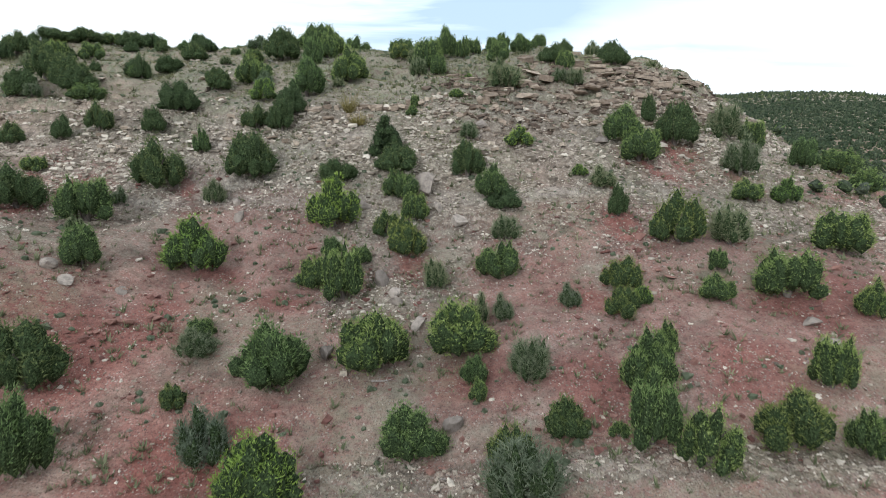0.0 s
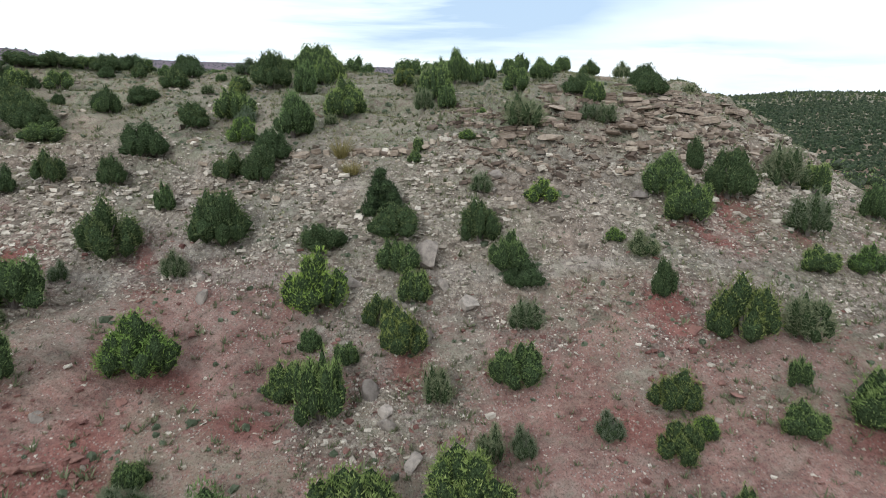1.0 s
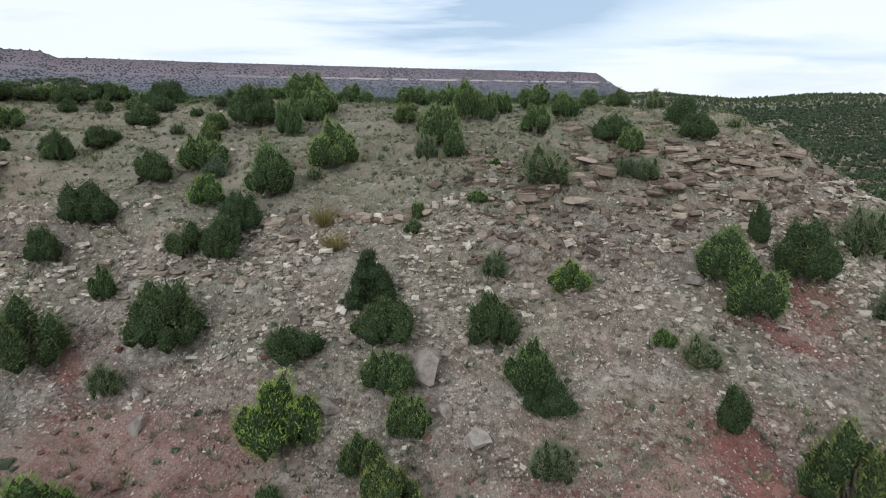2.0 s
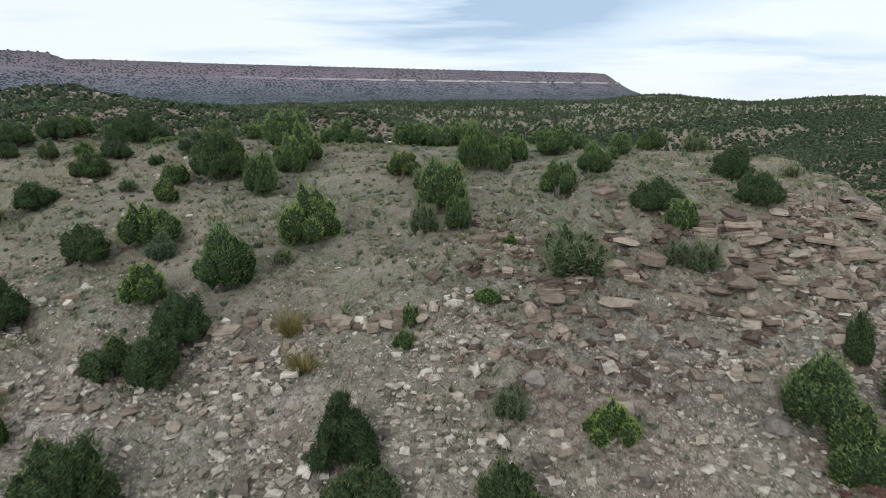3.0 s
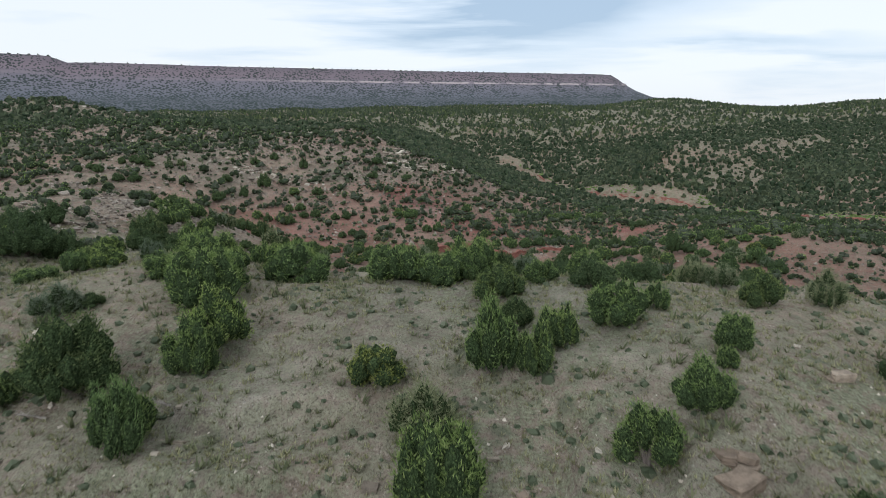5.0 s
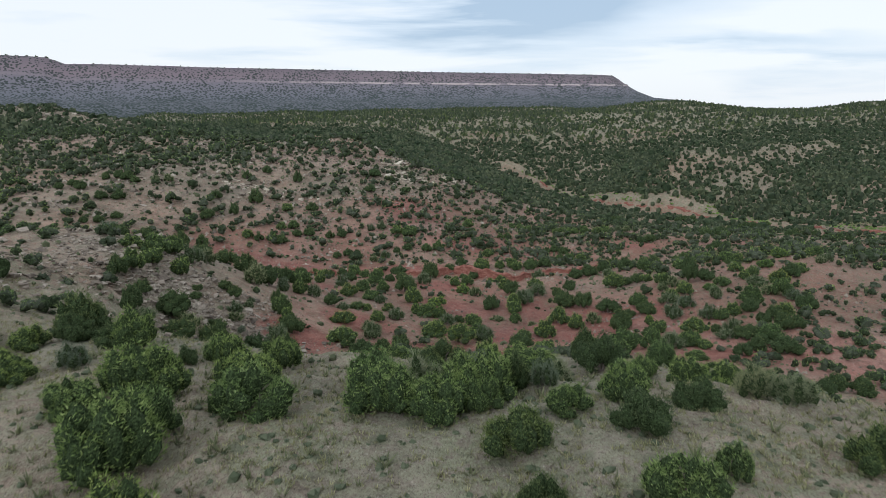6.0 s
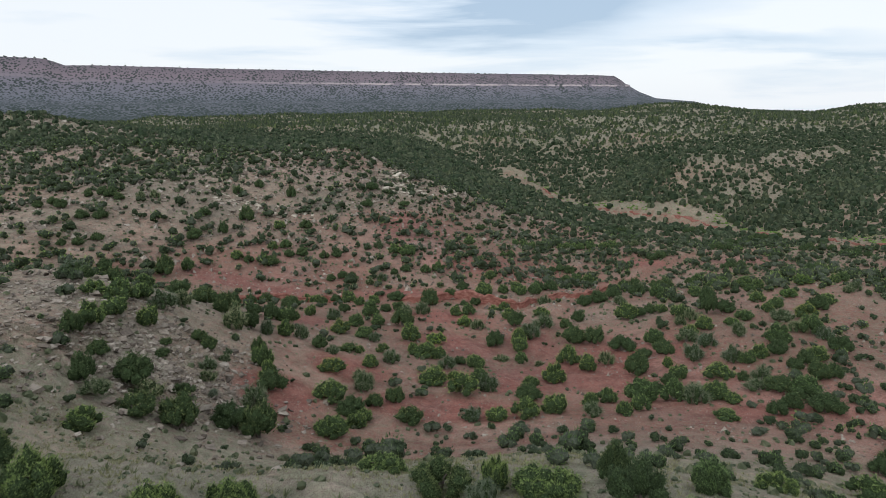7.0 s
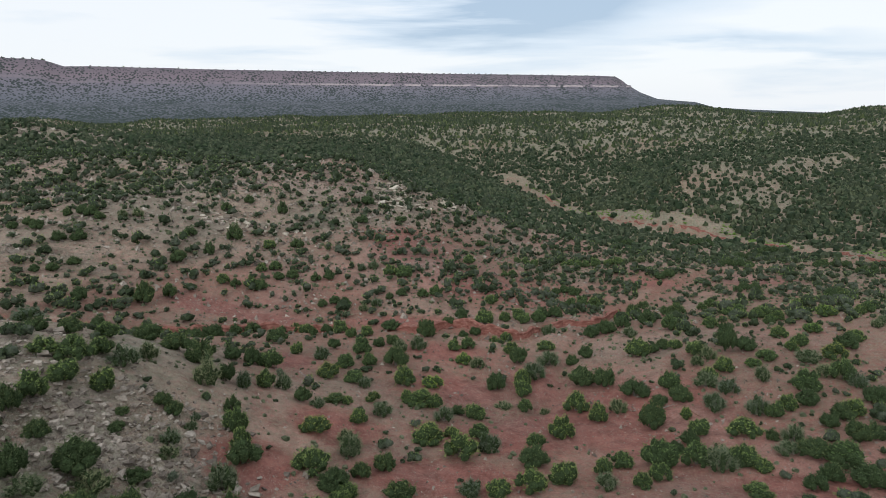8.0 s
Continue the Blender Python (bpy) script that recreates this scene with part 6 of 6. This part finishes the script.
for code, share, name in (("F", 0.6, "far_woods"), ("P", 0.4, "far_scrub")):
    def want(x, y):
        seen = np.abs(x + 0.05 * y - 35) < 0.74 * (y - 80) + 35
        hollow = 1 - np.abs(ripple(x, y, 170, 3) - 0.5) * 2
        open_face = sum(np.exp(-((away(x, y, [spot[:2] for spot in line]) / 24) ** 2)) for line in NOSES[1:])
        thick = 0.58 + 0.42 * step(0.3, 0.9, hollow) + 0.25 * step(0.3, 0.6, ripple(x, y, 40, 72)) - 0.22 * np.clip(open_face, 0, 1) + 0.45 * (1 - step(500, 560, y)) * step(0, -50, x)
        thick = thick - 0.25 * np.exp(-(((x + 270) / 45) ** 2 + ((y - 545) / 26) ** 2))
        thick = np.clip(thick + np.exp(-((away(x, y, DRAWS) / 26) ** 2)) + 0.6 * step(720, 880, y), 0.15, 1)
        return share * seen * thick * open_bank(x, y) * (1 - 0.9 * bareness(x, y))

    label = "dark juniper woods covering the far plateau, tinted for haze" if code == "F" else "dark green pinyon pines mixed through the far woods"
    for y0, y1, count, big, blades in ((470, 820, 50000, 1.12, 4), (820, 1600, 84000, 1.45, 3), (1600, 2300, 9000, 1.8, 1)):
        x, y = strewn(rng, count, -0.85 * y1, 0.8 * y1, y0, y1, want)
        wide = np.clip(rng.lognormal(0.95, 0.36, len(x)), 1.2, 5.0) * big * (1 + 0.3 * np.exp(-((away(x, y, DRAWS) / 22) ** 2)))
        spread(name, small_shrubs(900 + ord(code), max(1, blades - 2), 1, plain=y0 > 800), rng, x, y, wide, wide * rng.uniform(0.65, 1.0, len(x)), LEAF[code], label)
x, y = strewn(rng, 16000, -140, 290, 470, 800, lambda x, y: 0.8 * np.exp(-((away(x, y, DRAWS) / 14) ** 2)) * open_bank(x, y))
wide = np.clip(rng.lognormal(1.15, 0.3, len(x)), 1.8, 5.5)
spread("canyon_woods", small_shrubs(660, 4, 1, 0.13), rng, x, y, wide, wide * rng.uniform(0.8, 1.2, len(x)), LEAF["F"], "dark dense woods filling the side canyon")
x, y = strewn(rng, 26000, -260, 260, 146, 480, lambda x, y: (np.abs(x + 0.04 * y) < 25 + 0.72 * (y - 105)) * (0.2 + 0.3 * step(0.4, 0.6, ripple(x, y, 18, 73)) + 0.25 * step(320, 350, y) + 0.4 * (1 - step(175, 190, y))) * (1 - 0.7 * bareness(x, y)))
wide = np.clip(rng.lognormal(-0.25, 0.35, len(x)), 0.4, 1.6) * (1 + 0.35 * step(300, 340, y))
spread("low_brush", small_shrubs(980, 1, 1), rng, x, y, wide, wide * rng.uniform(0.5, 0.9, len(x)), HERB, "low grey-green brush dotting the valley and the far hill")
x, y = strewn(rng, 30000, -330, 420, 470, 860, lambda x, y: (np.abs(x + 0.05 * y - 35) < 0.74 * (y - 80) + 35) * 0.8 * open_bank(x, y))
wide = np.clip(rng.lognormal(0.15, 0.35, len(x)), 0.6, 2.0)
spread("far_brush", small_shrubs(985, 1, 1, plain=True), rng, x, y, wide, wide * rng.uniform(0.5, 0.9, len(x)), HERB, "low grey-green brush between the trees of the far slopes")


# ---- cut banks: the raw red walls that the floods have left along the wash and the stream ----
def cut_bank(line, offset, high, label):
    """A ragged earth wall along the far side of a channel."""
    track = []
    for (ax, ay), (bx, by) in zip(line, line[1:]):
        count = max(2, int(math.hypot(bx - ax, by - ay) / 0.9))
        track += [(ax + (bx - ax) * k / count, ay + (by - ay) * k / count) for k in range(count)]
    track = np.array(track)
    along = np.gradient(track, axis=0)
    along /= np.linalg.norm(along, axis=1, keepdims=True)
    out = np.stack([-along[:, 1], along[:, 0]], 1)
    out *= np.sign(out[:, 1:] + 1e-6)
    x, y = track.T
    reach = offset + 2.4 * (ripple(x, y, 9, 91) - 0.5) + 1.2 * (ripple(x, y, 2.5, 92) - 0.5)
    tall = high * step(0.25, 0.6, ripple(x, y, 17, 93)) * (0.7 + 0.6 * ripple(x, y, 3, 94)) + 0.15
    points = []
    for level, back in ((-0.4, -0.5), (0.25, -0.15), (0.6, 0.1), (0.95, 0.05), (1.0, 0.35), (0.8, 1.0), (-0.4, 1.6)):
        px, py = x + out[:, 0] * (reach + back), y + out[:, 1] * (reach + back)
        points.append(np.stack([px, py, land(px, py) + tall * level + 0.12 * (ripple(px, py + 9 * level, 0.8, 95) - 0.5)], -1))
    points = np.array(points)
    rows, cols = points.shape[:2]
    n = np.arange(rows * cols).reshape(rows, cols)
    faces = np.stack([n[:-1, :-1], n[:-1, 1:], n[1:, 1:], n[1:, :-1]], -1).reshape(-1, 4)
    tagged(new("cut_bank", mesh_from("cut_bank", points.reshape(-1, 3), faces, BANK_EARTH)), label, "bank", kind="structure")


def bank_material():
    s = Stuff("raw_red_earth", 0.95, 0.1)
    tone = s.ramp(s.noise(1.2, 5, 0.7, (1, 1, 2.5)), (0.32, (0.115, 0.044, 0.034)), (0.5, (0.225, 0.096, 0.074)), (0.68, (0.325, 0.178, 0.142)))
    return s.done(tone, s.noise(0.5, 4, 0.7), 0.25)


BANK_EARTH = bank_material()
cut_bank(WASH[2:14], 2.0, 1.9, "raw red earth bank cut by floods along the wash")
cut_bank(STREAM[1:], 1.6, 0.75, "bright red earth bank beside the grassy stream flats")

x, y = strewn(rng, 24000, 20, 340, 400, 720, lambda x, y: np.exp(-((away(x, y - 5, STREAM)) / 11) ** 2) * step(4, 6, away(x, y, STREAM)) * step(0.35, 0.6, ripple(x, y, 16, 96)))
wide = rng.uniform(1.2, 3.0, len(x))
spread("meadow_herbs", small_shrubs(990, 3, 1), rng, x, y, wide, wide * 0.3, LEAF["B"], "low fresh green herbs on the flats along the stream")

x, y = strewn(rng, 20000, -62, 52, 34, 175, lambda x, y: (0.16 + 0.5 * grassy(x, y)) * step(0.35, 0.6, ripple(x, y, 3.0, 63)) * (np.abs(x) < 20 + 0.6 * y))
wide = np.clip(rng.lognormal(-0.85, 0.35, len(x)), 0.22, 0.95)
spread("cushion_herbs", small_shrubs(995, 5, 1), rng, x, y, wide, wide * rng.uniform(0.45, 0.8, len(x)), HERB, "low grey-green cushion herbs dotted over the dry soil")


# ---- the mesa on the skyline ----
def hazed_mesa_material():
    s = Stuff("hazed_mesa_rock", 0.95, 0.1)
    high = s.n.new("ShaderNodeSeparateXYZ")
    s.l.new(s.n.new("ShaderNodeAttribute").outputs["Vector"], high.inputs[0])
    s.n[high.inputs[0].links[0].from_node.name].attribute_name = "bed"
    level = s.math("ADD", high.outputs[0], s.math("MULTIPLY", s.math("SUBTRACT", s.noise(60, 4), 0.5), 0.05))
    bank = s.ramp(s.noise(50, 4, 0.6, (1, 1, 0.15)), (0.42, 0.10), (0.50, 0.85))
    # purple-grey rock and blue-green woods carry the distance haze in their colour
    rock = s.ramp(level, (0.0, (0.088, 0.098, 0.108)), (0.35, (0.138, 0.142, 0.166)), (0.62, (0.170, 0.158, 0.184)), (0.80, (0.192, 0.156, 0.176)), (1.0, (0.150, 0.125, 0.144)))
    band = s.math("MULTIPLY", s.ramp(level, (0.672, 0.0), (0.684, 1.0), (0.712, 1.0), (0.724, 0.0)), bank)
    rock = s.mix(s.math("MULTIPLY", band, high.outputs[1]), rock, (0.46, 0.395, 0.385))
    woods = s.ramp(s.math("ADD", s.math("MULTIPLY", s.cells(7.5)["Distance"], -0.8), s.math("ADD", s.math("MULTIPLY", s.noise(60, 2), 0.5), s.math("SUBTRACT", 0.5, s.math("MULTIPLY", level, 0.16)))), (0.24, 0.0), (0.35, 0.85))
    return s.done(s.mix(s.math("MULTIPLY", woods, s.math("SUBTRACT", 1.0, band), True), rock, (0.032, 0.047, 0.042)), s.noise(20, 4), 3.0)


RIM = [  # x, y, height of the rim, from the near end round the prow to the back
    (-2600, 1500, 230), (-1760, 1914, 222), (-1422, 2105, 222), (-1325, 2152, 217), (-1285, 2170, 197), (-1209, 2204, 199), (-893, 2341, 191), (-501, 2494, 184), (-20, 2664, 176), (447, 2815, 169), (524, 2938, 169), (484, 3490, 170),
]


def build_mesa():
    """A long flat-topped mesa: rim, pale cliff band and wooded slopes that ease out to the plain."""
    track = []
    for (ax, ay, az), (bx, by, bz) in zip(RIM, RIM[1:]):
        count = max(2, int(math.hypot(bx - ax, by - ay) / 22))
        track += [(ax + (bx - ax) * k / count, ay + (by - ay) * k / count, az + (bz - az) * k / count) for k in range(count)]
    track = np.array(track + [RIM[-1]], float)
    smooth = track.copy()
    for _ in range(3):
        smooth[1:-1, :2] = (smooth[:-2, :2] + smooth[1:-1, :2] * 2 + smooth[2:, :2]) / 4
    along = np.gradient(smooth[:, :2], axis=0)
    along /= np.linalg.norm(along, axis=1, keepdims=True)
    out = np.stack([along[:, 1], -along[:, 0]], 1)
    arc = np.concatenate([[0], np.cumsum(np.linalg.norm(np.diff(smooth[:, :2], axis=0), axis=1))])
    # how far out from the rim each level lies
    profile = [(-900, 1.02), (-200, 1.01), (-6, 1.0), (0, 0.985), (22, 0.88), (40, 0.76), (52, 0.735), (58, 0.665), (90, 0.52), (150, 0.33), (215, 0.27), (290, 0.22), (360, 0.06), (520, -0.03), (760, -0.12), (1100, -0.25)]
    base, points, beds = 40.0, [], []
    for reach, level in profile:
        spurs = 16 * (np.abs(ripple(arc, np.full_like(arc, 5.0), 120, 81) - 0.5) * 2 - 0.4) + 12 * (ripple(arc, np.full_like(arc, 9.0), 35, 82) - 0.5)
        off = reach + spurs * np.clip(reach / 120, 0, 1.6) if reach > 0 else np.full_like(arc, reach)
        z = base + (smooth[:, 2] - base) * level + (1.5 * (ripple(arc, np.full_like(arc, reach), 30, 83) - 0.5) if level < 1.005 else 0)
        points.append(np.stack([smooth[:, 0] + out[:, 0] * off, smooth[:, 1] + out[:, 1] * off, z], -1))
        prow = 0.10 + 0.90 * step(1800, 2600, arc)
        beds.append(np.stack([np.full_like(arc, level), prow, np.zeros_like(arc)], -1))
    points, beds = np.array(points), np.array(beds)
    rows, cols = points.shape[:2]
    n = np.arange(rows * cols).reshape(rows, cols)
    faces = np.stack([n[:-1, :-1], n[:-1, 1:], n[1:, 1:], n[1:, :-1]], -1).reshape(-1, 4)
    me = mesh_from("mesa", points.reshape(-1, 3), faces[:, ::-1], hazed_mesa_material(), True)
    me.attributes.new("bed", "FLOAT_VECTOR", "POINT").data.foreach_set("vector", beds.astype(np.float32).ravel())
    # trees along the rim
    seat = rng.integers(0, len(smooth), 2600)
    back = rng.uniform(2, 60, len(seat))
    rim_x, rim_y = smooth[seat, 0] - out[seat, 0] * back, smooth[seat, 1] - out[seat, 1] * back
    tall = np.clip(rng.lognormal(0.95, 0.35, len(seat)), 1.5, 5) * (1 + 0.35 * (rim_x < -1330))
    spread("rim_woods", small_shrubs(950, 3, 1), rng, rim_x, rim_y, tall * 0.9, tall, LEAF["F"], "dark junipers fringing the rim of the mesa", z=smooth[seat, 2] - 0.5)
    return tagged(new("mesa", me), "long flat-topped mesa with a pale cliff band and wooded slopes", "mesa", kind="structure")


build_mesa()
